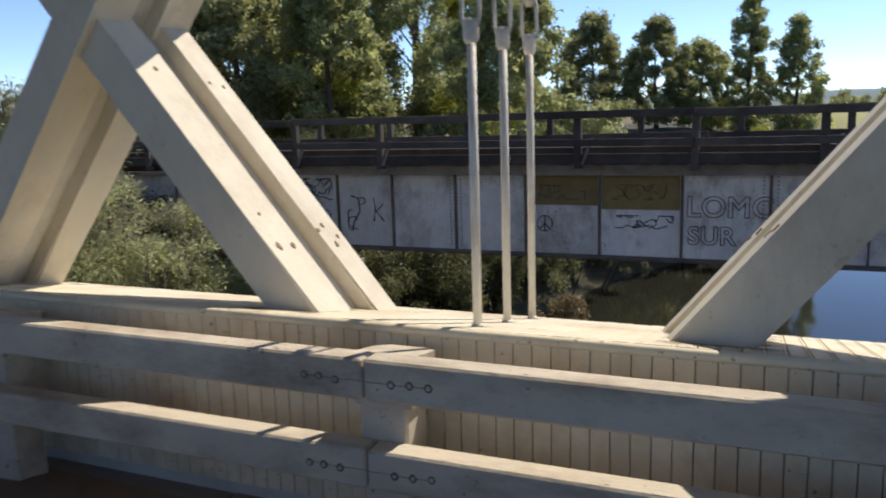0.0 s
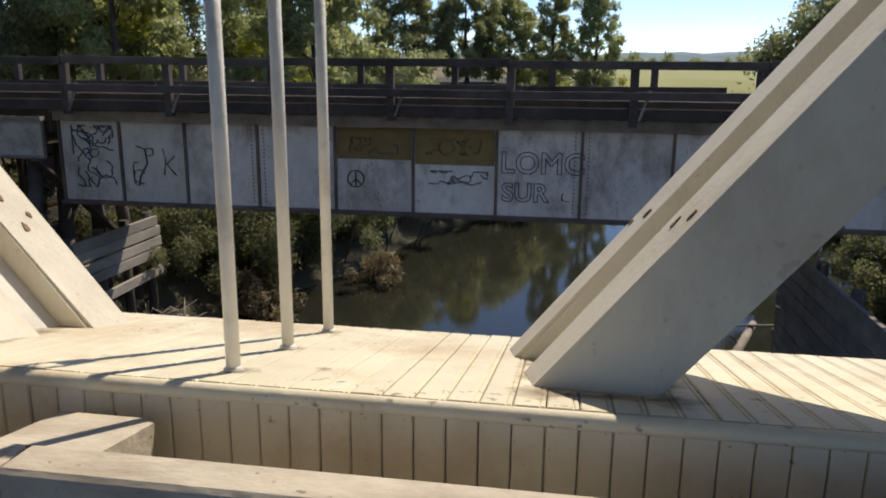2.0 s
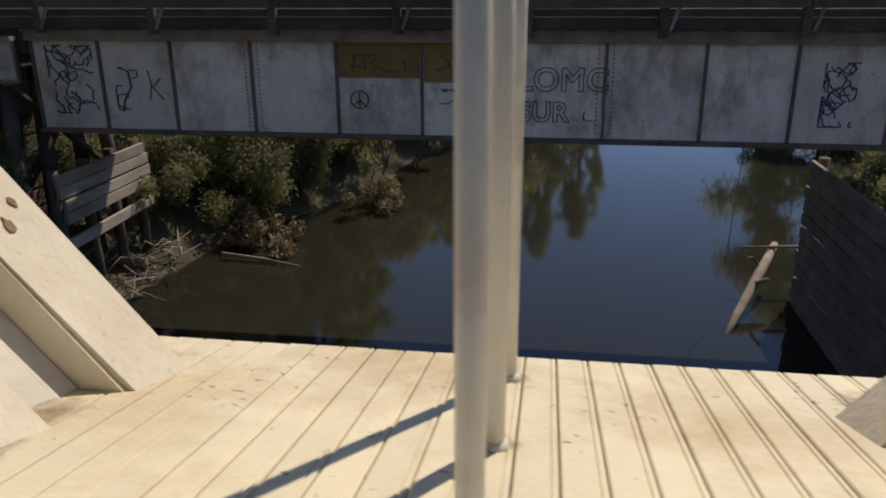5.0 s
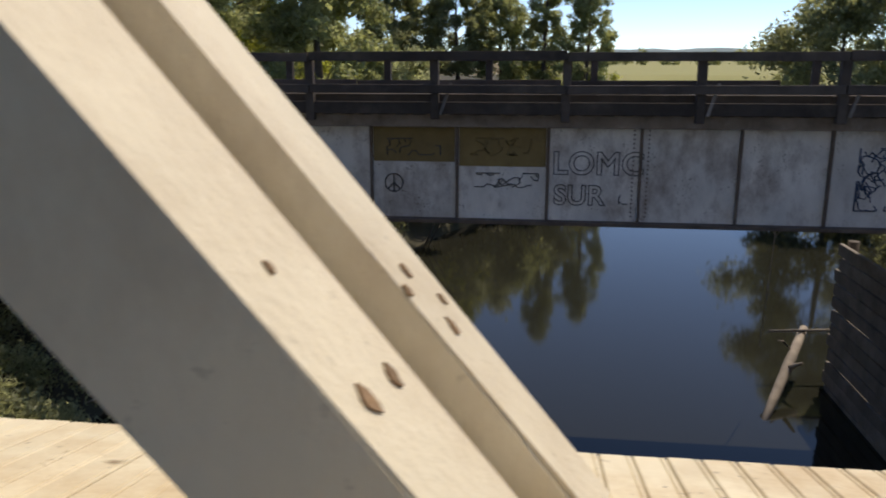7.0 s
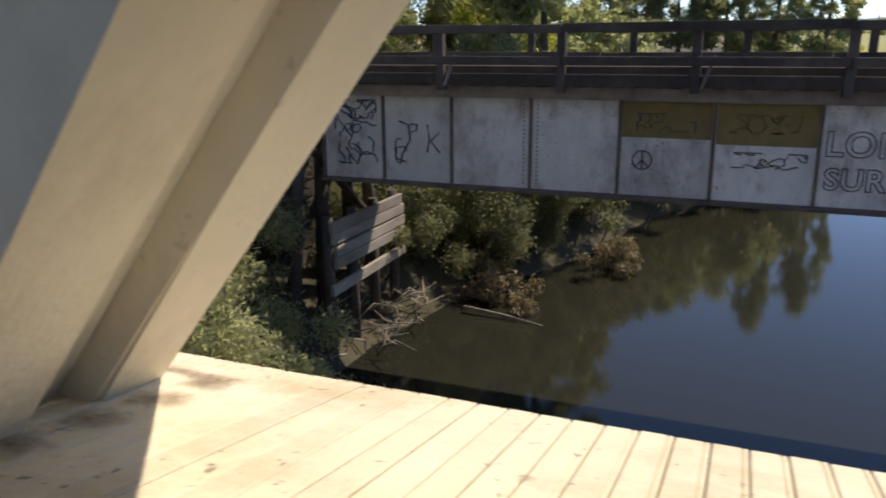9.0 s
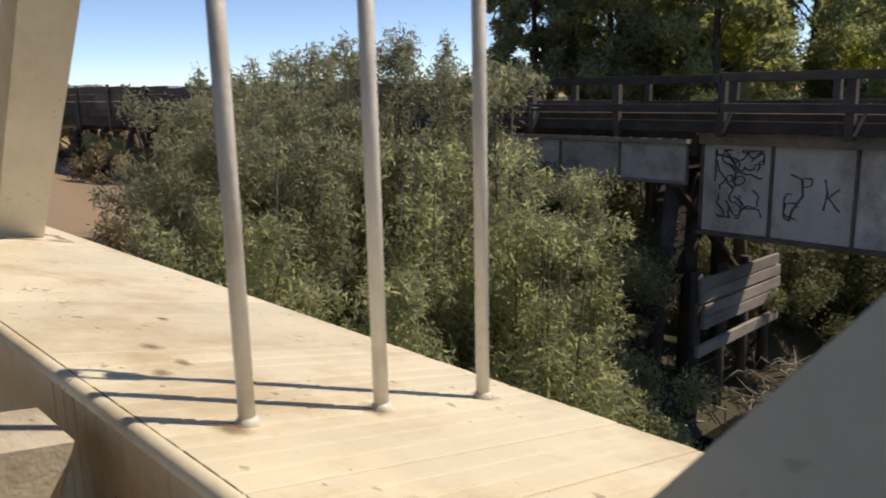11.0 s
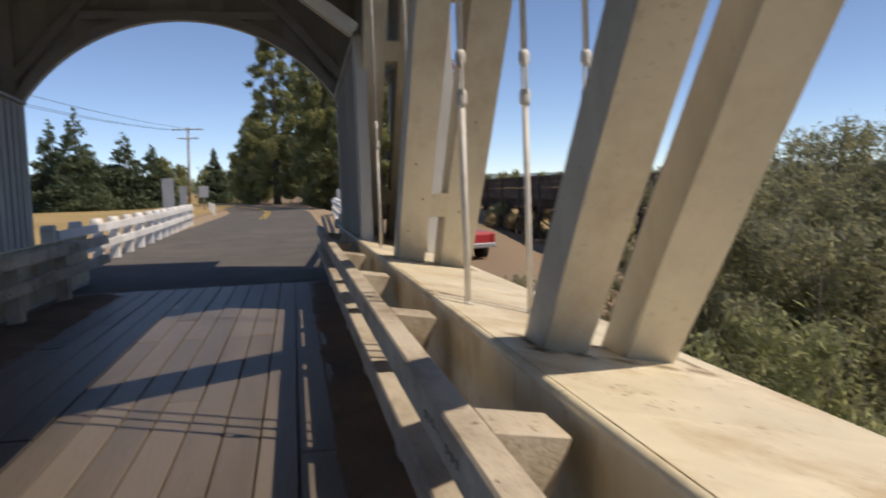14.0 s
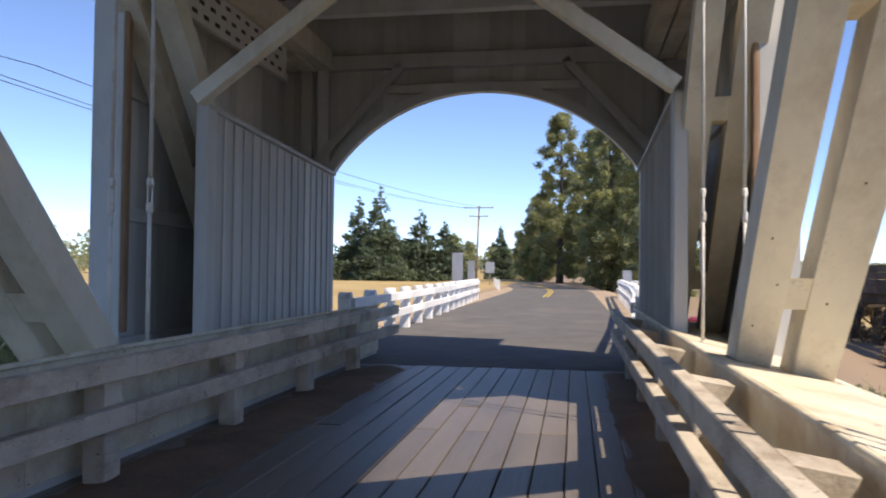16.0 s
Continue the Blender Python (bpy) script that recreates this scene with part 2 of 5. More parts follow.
def ground_mat():
    m = mat("ground_cover", (0.065, 0.06, 0.035), 0.95, 0.3, 0.7, (0.11, 0.085, 0.055), 0.7, 0.3, 0.8, 8)
    N, L = m.node_tree.nodes, m.node_tree.links
    b = N["Principled BSDF"]
    src = b.inputs["Base Color"].links[0].from_socket
    ge = N.new("ShaderNodeNewGeometry")
    at = N.new("ShaderNodeAttribute")
    at.attribute_name = "cover"
    no = N.new("ShaderNodeTexNoise")
    no.inputs["Scale"].default_value = 0.06
    no.inputs["Detail"].default_value = 9
    L.new(ge.outputs["Position"], no.inputs[0])
    ramp = N.new("ShaderNodeValToRGB")
    ramp.color_ramp.elements[0].position, ramp.color_ramp.elements[0].color = 0.38, (0.36, 0.25, 0.10, 1)
    ramp.color_ramp.elements[1].position, ramp.color_ramp.elements[1].color = 0.62, (0.46, 0.34, 0.15, 1)
    L.new(no.outputs[0], ramp.inputs[0])
    sp = N.new("ShaderNodeSeparateColor")
    L.new(at.outputs["Color"], sp.inputs[0])
    m1 = N.new("ShaderNodeMix")
    m1.data_type = 'RGBA'
    L.new(sp.outputs[0], m1.inputs["Factor"])
    L.new(src, m1.inputs["A"])
    L.new(ramp.outputs[0], m1.inputs["B"])
    m2 = N.new("ShaderNodeMix")
    m2.data_type = 'RGBA'
    L.new(sp.outputs[1], m2.inputs["Factor"])
    L.new(m1.outputs["Result"], m2.inputs["A"])
    m2.inputs["B"].default_value = (0.29, 0.21, 0.135, 1)
    m3 = N.new("ShaderNodeMix")
    m3.data_type = 'RGBA'
    L.new(sp.outputs[2], m3.inputs["Factor"])
    L.new(m2.outputs["Result"], m3.inputs["A"])
    m3.inputs["B"].default_value = (0.30, 0.29, 0.11, 1)
    L.new(m3.outputs["Result"], b.inputs["Base Color"])
    return m


GROUND = ground_mat()


def water_mat():
    m = bpy.data.materials.new("still_river_water")
    m.use_nodes = True
    N, L = m.node_tree.nodes, m.node_tree.links
    b = N["Principled BSDF"]
    b.inputs["Base Color"].default_value = (0.021, 0.021, 0.015, 1)
    b.inputs["Roughness"].default_value = 0.06
    b.inputs["IOR"].default_value = 1.33
    b.inputs["Specular IOR Level"].default_value = 0.5
    tc = N.new("ShaderNodeTexCoord")
    mp = N.new("ShaderNodeMapping")
    mp.inputs["Scale"].default_value = (1, 0.5, 1)
    L.new(tc.outputs["Object"], mp.inputs[0])
    no = N.new("ShaderNodeTexNoise")
    no.inputs["Scale"].default_value = 1.4
    no.inputs["Detail"].default_value = 3
    L.new(mp.outputs[0], no.inputs[0])
    bp = N.new("ShaderNodeBump")
    bp.inputs["Strength"].default_value = 0.05
    bp.inputs["Distance"].default_value = 0.03
    L.new(no.outputs[0], bp.inputs["Height"])
    L.new(bp.outputs[0], b.inputs["Normal"])
    return m


WATER = water_mat()


def stain_mat():
    """A thin brown grime film, fading to its rim."""
    m = bpy.data.materials.new("brown_grime")
    m.use_nodes = True
    N, L = m.node_tree.nodes, m.node_tree.links
    b = N["Principled BSDF"]
    b.inputs["Base Color"].default_value = (0.26, 0.185, 0.115, 1)
    b.inputs["Roughness"].default_value = 0.85
    tc = N.new("ShaderNodeTexCoord")
    ln = N.new("ShaderNodeVectorMath")
    ln.operation = 'LENGTH'
    L.new(tc.outputs["Object"], ln.inputs[0])
    ge = N.new("ShaderNodeNewGeometry")
    no = N.new("ShaderNodeTexNoise")
    no.inputs["Scale"].default_value = 22.0
    no.inputs["Detail"].default_value = 6
    no.inputs["Roughness"].default_value = 0.7
    L.new(ge.outputs["Position"], no.inputs[0])
    ad = N.new("ShaderNodeMath")
    ad.operation = 'MULTIPLY_ADD'
    ad.inputs[1].default_value = 1.5
    L.new(no.outputs[0], ad.inputs[0])
    sb = N.new("ShaderNodeMath")
    sb.operation = 'MULTIPLY'
    sb.inputs[1].default_value = -1.0
    L.new(ln.outputs["Value"], sb.inputs[0])
    L.new(sb.outputs[0], ad.inputs[2])
    mr = N.new("ShaderNodeMapRange")
    mr.inputs[1].default_value, mr.inputs[2].default_value = 0.05, 0.75
    mr.inputs[3].default_value, mr.inputs[4].default_value = 0.0, 0.65
    L.new(ad.outputs[0], mr.inputs[0])
    tr = N.new("ShaderNodeBsdfTransparent")
    ms = N.new("ShaderNodeMixShader")
    L.new(mr.outputs[0], ms.inputs[0])
    L.new(tr.outputs[0], ms.inputs[1])
    L.new(b.outputs[0], ms.inputs[2])
    L.new(ms.outputs[0], N["Material Output"].inputs[0])
    return m


GRIME = stain_mat()

# ---------------------------------------------------------------- mesh helpers
def part(name, bm, material, parent=None, label=""):
    me = bpy.data.meshes.new(name)
    bm.to_mesh(me)
    bm.free()
    me.materials.append(material)
    ob = new(name, me)
    if parent is not None:
        ob.parent = parent
    return tagged(ob, label)


def thing(name, label, category, group="", kind="", at=(0, 0, 0)):
    ob = new(name)
    ob.location = at
    return tagged(ob, label, category, group, kind)


def piece(name, mesh, parent, loc, rot=(0, 0, 0), scale=(1, 1, 1)):
    """One of many alike pieces on a shared mesh."""
    ob = new(name, mesh)
    ob.parent = parent
    ob.location, ob.rotation_euler, ob.scale = loc, rot, scale
    return ob


def hexa(bm, pts):
    """Eight corners: bottom loop of four, then top loop of four."""
    v = [bm.verts.new(p) for p in pts]
    for f in ((3, 2, 1, 0), (4, 5, 6, 7), (0, 1, 5, 4), (1, 2, 6, 5), (2, 3, 7, 6), (3, 0, 4, 7)):
        bm.faces.new([v[i] for i in f])
    return v


def box(bm, x0, x1, y0, y1, z0, z1, bev=0.0):
    tmp = bmesh.new() if bev else bm
    hexa(tmp, [(x0, y0, z0), (x1, y0, z0), (x1, y1, z0), (x0, y1, z0), (x0, y0, z1), (x1, y0, z1), (x1, y1, z1), (x0, y1, z1)])
    if bev:
        bmesh.ops.bevel(tmp, geom=list(tmp.edges), offset=bev, segments=1, affect='EDGES')
        me = bpy.data.meshes.new("tmp")
        tmp.to_mesh(me)
        tmp.free()
        bm.from_mesh(me)
        bpy.data.meshes.remove(me)
    return bm


def boxbm(*a, **k):
    return box(bmesh.new(), *a, **k)


def boxmesh(name, material, x0, x1, y0, y1, z0, z1, bev=0.0):
    bm = boxbm(x0, x1, y0, y1, z0, z1, bev=bev)
    me = bpy.data.meshes.new(name)
    bm.to_mesh(me)
    bm.free()
    me.materials.append(material)
    return me


def slant(bm, p, q, wx, wy, up=(0, 1, 0), bev=0.0):
    """A squared timber from p to q: wx across, wy along 'up'."""
    p, q, up = Vector(p), Vector(q), Vector(up)
    d = (q - p).normalized()
    s = d.cross(up).normalized() * wx / 2
    u = s.cross(d).normalized() * wy / 2
    tmp = bmesh.new()
    hexa(tmp, [p - s - u, p + s - u, p + s + u, p - s + u, q - s - u, q + s - u, q + s + u, q - s + u])
    if bev:
        bmesh.ops.bevel(tmp, geom=list(tmp.edges), offset=bev, segments=1, affect='EDGES')
    bmesh.ops.recalc_face_normals(tmp, faces=tmp.faces[:])
    me = bpy.data.meshes.new("tmp")
    tmp.to_mesh(me)
    tmp.free()
    bm.from_mesh(me)
    bpy.data.meshes.remove(me)
    return bm


def tube(bm, pts, radii, n=8, caps=True):
    """A tapered tube along points."""
    pts = [Vector(p) for p in pts]
    rings = []
    for i, p in enumerate(pts):
        d = (pts[min(i + 1, len(pts) - 1)] - pts[max(i - 1, 0)]).normalized()
        a = d.orthogonal().normalized() if abs(d.z) < 0.99 else Vector((1, 0, 0))
        a = (a - d * a.dot(d)).normalized()
        b = d.cross(a)
        rings.append([bm.verts.new(p + radii[i] * (a * math.cos(k * math.tau / n) + b * math.sin(k * math.tau / n))) for k in range(n)])
    for r0, r1 in zip(rings, rings[1:]):
        for k in range(n):
            f = bm.faces.new((r0[k], r0[(k + 1) % n], r1[(k + 1) % n], r1[k]))
            f.smooth = True
    if caps:
        bm.faces.new(rings[0][::-1])
        bm.faces.new(rings[-1])
    return bm

# ---------------------------------------------------------------- the covered bridge
RODS_X = (3.9, 0.0, -3.70, -7.92, -12.02)
CHORD_Z, CHORD_SLOPE, CHORD_W = 0.825, 0.212, 0.965
X_END, X_BACK = -17.95, 22.0
YL = -4.95                      # inner face of the other wall at the portal
YT = -4.16                      # inner face of the other truss and its chord
MID = YL / 2
TOP0, TOP1 = 4.78, 5.15         # top chord


def top_z(y):
    return CHORD_Z - CHORD_SLOPE * y


def sheet_mesh(name, w, gap=0.003, thick=0.03, material=CREAM, bead=0.0):
    """A cap board lying across the chord, its long edges eased; bead: distance of a bead groove from one edge."""
    bm = bmesh.new()
    h, c = w / 2 - gap / 2, 0.0028
    cols = [(-h, -c), (-h + c, 0.0), (h - c, 0.0), (h, -c)]
    if bead:
        cols[2:2] = [(h - bead - 0.0025, 0.0), (h - bead, -0.0035), (h - bead + 0.0025, 0.0)]
    drop = CHORD_SLOPE * CHORD_W
    rings = [[bm.verts.new(p) for p in ((x, 0.0, dz), (x, 0.0, -thick), (x, CHORD_W, -drop - thick), (x, CHORD_W, -drop + dz))] for x, dz in cols]
    for r0, r1 in zip(rings, rings[1:]):
        for k in range(4):
            bm.faces.new((r0[k], r0[(k + 1) % 4], r1[(k + 1) % 4], r1[k]))
    bm.faces.new(rings[0])
    bm.faces.new(rings[-1][::-1])
    bmesh.ops.recalc_face_normals(bm, faces=bm.faces[:])
    me = bpy.data.meshes.new(name)
    bm.to_mesh(me)
    bm.free()
    me.materials.append(material)
    return me


def chord(side):
    """Boxed-in bottom chord: core, cap boards across the top and upright boards on the road face."""
    c = thing("chord_casing", "cream-painted boarded casing over the bottom chord of the truss", "bridge chord", kind="structure")
    s = 1 if side > 0 else -1
    if s < 0:
        c.location = (0, YT, 0)
        c.rotation_euler = (0, 0, math.pi)
    sx = 1 if s > 0 else -1     # x is mirrored by the half turn
    x0, x1 = (X_END + 0.2, X_BACK)
    bm = bmesh.new()
    lo, hi = (x0, x1) if s > 0 else (-x1, -x0)
    zi = CHORD_Z - 0.036
    hexa(bm, [(lo, 0.022, -0.55), (hi, 0.022, -0.55), (hi, CHORD_W - 0.02, -0.55), (lo, CHORD_W - 0.02, -0.55),
              (lo, 0.022, zi), (hi, 0.022, zi), (hi, CHORD_W - 0.02, zi - CHORD_SLOPE * CHORD_W), (lo, CHORD_W - 0.02, zi - CHORD_SLOPE * CHORD_W)])
    part("core", bm, FILL, c)
    rng = random.Random(5)
    run = [(lo + (hi - lo) * k / 60, -0.013 + 0.0025 * noise.noise((k * 0.9, 1, s)), CHORD_Z - 0.017 + 0.002 * noise.noise((k * 0.7, 4, s))) for k in range(61)]
    part("nosing", tube(bmesh.new(), run, [0.0185] * 61, 12), CREAM, c)
    if s > 0:
        cap = sheet_mesh("cap_board", 0.0677, bead=0.011)
        face = boxmesh("face_board", CREAM, -0.0324, 0.0324, 0, 0.022, 0.06, CHORD_Z - 0.034, bev=0.003)
        x = -4.2637
        while x < 5.4:
            piece("cap_board", cap, c, (x, 0, CHORD_Z + rng.uniform(-0.001, 0.001)))
            piece("face_board", face, c, (x, rng.uniform(-0.0015, 0.001), 0))
            x += 0.0677
        xs = [(-17.1, -4.2976), (5.455, X_BACK)]
    else:
        xs = [(-X_BACK, -X_END - 0.2)]
    for xa, xb in xs:
        x = xa
        while x < xb - 0.05:
            w = min(rng.choice((0.62, 0.9, 1.22, 0.75)), xb - x)
            piece("cap_sheet", sheet_mesh("cap_sheet", w), c, (x + w / 2, 0, CHORD_Z + rng.uniform(-0.002, 0.001)))
            piece("face_sheet", boxmesh("face_sheet", CREAM, -w / 2 + 0.002, w / 2 - 0.002, 0, 0.022, 0.06, CHORD_Z - 0.034, bev=0.003), c, (x + w / 2, 0, 0))
            x += w
    return c


chord(1)
chord(-1)


def para(bm, xf0, xf1, zf, zt, slope, y0, y1, bev=0.014):
    """A slanted timber: level foot xf0..xf1 at zf, rising to zt with dx/dz = slope."""
    tmp = bmesh.new()
    d = (zt - zf) * slope
    n = 7
    rings = []
    for i in range(n + 1):
        k = i / n
        z = zf + (zt - zf) * k
        j = [noise.noise((xf0 * 3 + q * 5, y0 * 7 + i * 0.7, z)) * 0.004 for q in range(4)]
        rings.append([tmp.verts.new((xf0 + d * k + j[0], y0, z)), tmp.verts.new((xf1 + d * k + j[1], y0, z)),
                      tmp.verts.new((xf1 + d * k + j[2], y1, z)), tmp.verts.new((xf0 + d * k + j[3], y1, z))])
    for r0, r1 in zip(rings, rings[1:]):
        for q in range(4):
            tmp.faces.new((r0[q], r0[(q + 1) % 4], r1[(q + 1) % 4], r1[q]))
    tmp.faces.new(rings[0][::-1])
    tmp.faces.new(rings[-1])
    long_edges = [e for e in tmp.edges if abs(e.verts[0].co.z - e.verts[1].co.z) > 0.05]
    bmesh.ops.bevel(tmp, geom=long_edges, offset=bev, segments=2, affect='EDGES')
    bmesh.ops.recalc_face_normals(tmp, faces=tmp.faces[:])
    me = bpy.data.meshes.new("tmp")
    tmp.to_mesh(me)
    tmp.free()
    bm.from_mesh(me)
    bpy.data.meshes.remove(me)
    return bm


def brace(xf0, xf1, slope, side=1, filled=True, zt=TOP0, blocks=(), dy=0.0, label="", ys=(0.125, 0.385, 0.535, 0.80), yo=YT):
    """A pair of truss timbers with either a recessed filler or an open gap with blocking."""
    t = thing("truss_brace", label or "cream-painted diagonal truss brace of two thick timbers", "truss brace", "diagonal braces of the trusses")
    for y0, y1 in ((ys[0] + dy, ys[1] + dy), (ys[2] - dy, ys[3] - dy)):
        a, b = (y0, y1) if side > 0 else (yo - y1, yo - y0)
        part("timber", para(bmesh.new(), xf0, xf1, 0.60, zt, slope, a, b), CREAM_T, t)
    zf = 0.60
    ya, yb = (ys[1] + dy + 0.001, ys[2] - dy - 0.001) if side > 0 else (yo - ys[2] + dy + 0.001, yo - ys[1] - dy - 0.001)
    if filled:
        part("filler", para(bmesh.new(), xf0 + 0.10, xf1 - 0.10, zf, zt, slope, ya, yb, bev=0.004), FILL, t)
    for z in blocks:
        d = (z - zf) * slope
        bm = bmesh.new()
        hexa(bm, [(xf0 + d + 0.012, ya, z), (xf1 + d - 0.012, ya, z), (xf1 + d - 0.012, yb, z), (xf0 + d + 0.012, yb, z),
                  (xf0 + d + 0.012 + 0.20 * slope, ya, z + 0.20), (xf1 + d - 0.012 + 0.20 * slope, ya, z + 0.20),
                  (xf1 + d - 0.012 + 0.20 * slope, yb, z + 0.20), (xf0 + d + 0.012 + 0.20 * slope, yb, z + 0.20)])
        part("block", bm, CREAM_T, t)
    return t


def foot(x, slope, z=0.8):
    return x - (z - 0.60) * slope


S = 0.79
# road side of the river view
brace_a = brace(foot(-1.008, -0.827), foot(-0.748, -0.827), -0.827, ys=(0.184, 0.405, 0.577, 0.752), label="cream counter brace of two timbers, knots showing through the paint")
brace_b = brace(foot(-2.983, 0.784), foot(-2.747, 0.784), 0.784, ys=(0.137, 0.368, 0.546, 0.768))
brace_d = brace(foot(0.689, 0.819), foot(0.973, 0.819), 0.819, ys=(0.182, 0.359, 0.556, 0.711), label="cream main brace of two timbers with chipped paint at the foot")
brace_c = brace(foot(-7.01, 0.80), foot(-6.755, 0.80), 0.80, filled=False, blocks=(2.9,), ys=(0.15, 0.346, 0.505, 0.745))
brace_e = brace(foot(-11.05, S), foot(-10.72, S), S, filled=False, blocks=(1.16, 2.72), ys=(0.13, 0.37, 0.51, 0.80))
brace(foot(-15.1, S), foot(-14.8, S), S, filled=False, blocks=(1.2, 2.9))
brace(foot(4.75, S), foot(5.05, S), S)
brace(foot(3.0, -S), foot(3.25, -S), -S, dy=0.003)
# other truss
for xa, sl in ((-10.52, 0.93), (-7.1, 0.86), (-3.03, S), (0.66, S), (4.8, S)):
    brace(foot(xa, sl), foot(xa + 0.34, sl), sl, side=-1, filled=False, blocks=(1.0, 2.4))
brace(foot(-15.6, S), foot(-15.26, S), S, side=-1, filled=False, blocks=(1.0, 2.4), yo=YL)


def truss_rod(x, y, r=0.0165, zb=None):
    t = thing("truss_rod", "white-painted vertical iron truss rod with a turnbuckle", "truss rod", "vertical rods of the trusses", at=(x, y, 0))
    zb = top_z(y if y > YT + 0.5 else YT - y) if zb is None else zb
    part("rod", tube(bmesh.new(), [(0, 0, zb - 0.03), (0, 0, 1.90)], [r, r], 14), RODM, t)
    part("upper_rod", tube(bmesh.new(), [(0, 0, 2.02), (0, 0, TOP0 + 0.02)], [r, r], 14), RODM, t)
    tb = part("turnbuckle", tube(bmesh.new(), [(0, 0, 1.82), (0, 0, 1.835), (0, 0, 1.885), (0, 0, 1.905)], [r * 1.25, r * 1.75, r * 1.75, r * 1.4], 12), RODM, t)
    part("nut", tube(bmesh.new(), [(0, 0, 2.03), (0, 0, 2.05), (0, 0, 2.085), (0, 0, 2.105)], [r * 1.4, r * 1.75, r * 1.75, r * 1.25], 6), RODM, tb)
    for sx in (-1, 1):
        part("strap", tube(bmesh.new(), [(sx * r * 1.2, 0, 1.87), (sx * r * 1.95, 0, 1.91), (sx * r * 1.95, 0, 2.02), (sx * r * 1.2, 0, 2.06)], [0.008] * 4, 8), RODM, tb)
    part("collar", tube(bmesh.new(), [(0, 0, zb - 0.01), (0, 0, zb + 0.008), (0, 0, zb + 0.016)], [r * 1.5, r * 1.4, r * 1.02], 12), RODM, t, "rust-stained paint collar")
    return t


for i, x in enumerate(RODS_X):
    ys = ((0.125, 0.462, 0.80), (0.113, 0.451, 0.80), (0.163, 0.48, 0.794), (0.125, 0.462, 0.80), (0.125, 0.462))[i]
    for y in ys:
        truss_rod(x + (y - 0.125) * 0.01, y, 0.0165 if i < 4 else 0.0145)
        truss_rod(x if i < 4 else x + 1.15, YT - y, 0.0165)

# top chords, ties and knee braces
for side in (1, -1):
    a, b = (0.10, 0.86) if side > 0 else (YL - 0.86, YL - 0.10)
    t = thing("top_chord", "cream-painted heavy timber top chord of the truss", "bridge chord")
    for j in range(3):
        ya = a + j * 0.26
        part("timber", boxbm(X_END + 0.1, X_BACK, ya, ya + 0.235, TOP0, TOP1, bev=0.01), CREAM_T, t)
for x in (*RODS_X, 8.0, 12.0, 16.0, -16.2):
    t = thing("tie_beam", "dull white timber tie beam across the bridge with knee braces", "tie beam", "tie beams under the roof")
    part("beam", boxbm(x - 0.1, x + 0.1, YL - 0.95, 0.95, TOP1 + 0.002, TOP1 + 0.25, bev=0.01), WALLW, t)
    if x > -16:
        xx = x - 0.9
        part("tie", boxbm(xx - 0.08, xx + 0.08, YL - 0.9, 0.9, 4.86, 5.04, bev=0.008), WALLW, t)
        part("knee_brace", slant(bmesh.new(), (xx, YL - 0.02, 3.2), (xx, YL + 2.3, 4.9), 0.16, 0.16, (1, 0, 0), 0.008), CREAM_T, t)
        part("knee_brace", slant(bmesh.new(), (xx, 0.02, 3.2), (xx, -2.3, 4.9), 0.16, 0.16, (1, 0, 0), 0.008), CREAM_T, t)

# roof
EAVE_Y, EAVE_Z, RIDGE_Z = 1.32, 5.62, 8.0
roof = thing("roof", "gabled plank roof with red-brown undersides", "roof", kind="structure")
n_pl = 15
for side in (1, -1):
    for k in range(n_pl):
        f0, f1 = k / n_pl, (k + 1) / n_pl - 0.0003
        def rp(f, dz):
            y = EAVE_Y + (MID - EAVE_Y) * f
            return ((y if side > 0 else 2 * MID - y), EAVE_Z + (RIDGE_Z - EAVE_Z) * f + dz)
        for xa, xb in ((X_END - 0.85, -9.02), (-9.0, -1.02), (-1.0, 9.98), (10.0, X_BACK + 0.8)):
            (ya, za), (yb, zb) = rp(f0, 0), rp(f1, 0)
            bm = bmesh.new()
            hexa(bm, [(xa, ya, za), (xb, ya, za), (xb, yb, zb), (xa, yb, zb), (xa, ya, za + 0.03), (xb, ya, za + 0.03), (xb, yb, zb + 0.03), (xa, yb, zb + 0.03)])
            bmesh.ops.recalc_face_normals(bm, faces=bm.faces[:])
            part("roof_board", bm, ROOFB, roof)
    (ya, za), (yb, zb) = rp(-0.02, 0.04), rp(1.0, 0.04)
    bm = bmesh.new()
    hexa(bm, [(X_END - 0.95, ya, za), (X_BACK + 0.9, ya, za), (X_BACK + 0.9, yb, zb), (X_END - 0.95, yb, zb),
              (X_END - 0.95, ya, za + 0.05), (X_BACK + 0.9, ya, za + 0.05), (X_BACK + 0.9, yb, zb + 0.05), (X_END - 0.95, yb, zb + 0.05)])
    bmesh.ops.recalc_face_normals(bm, faces=bm.faces[:])
    part("shingles", bm, SHING, roof)
    for x in np.arange(X_END + 0.4, X_BACK, 1.25):
        (ya, za), (yb, zb) = rp(0.02, -0.075), rp(1.0, -0.075)
        part("rafter", slant(bmesh.new(), (x, ya, za), (x, yb, zb), 0.06, 0.14, (0, 0, 1)), WALLW, roof)

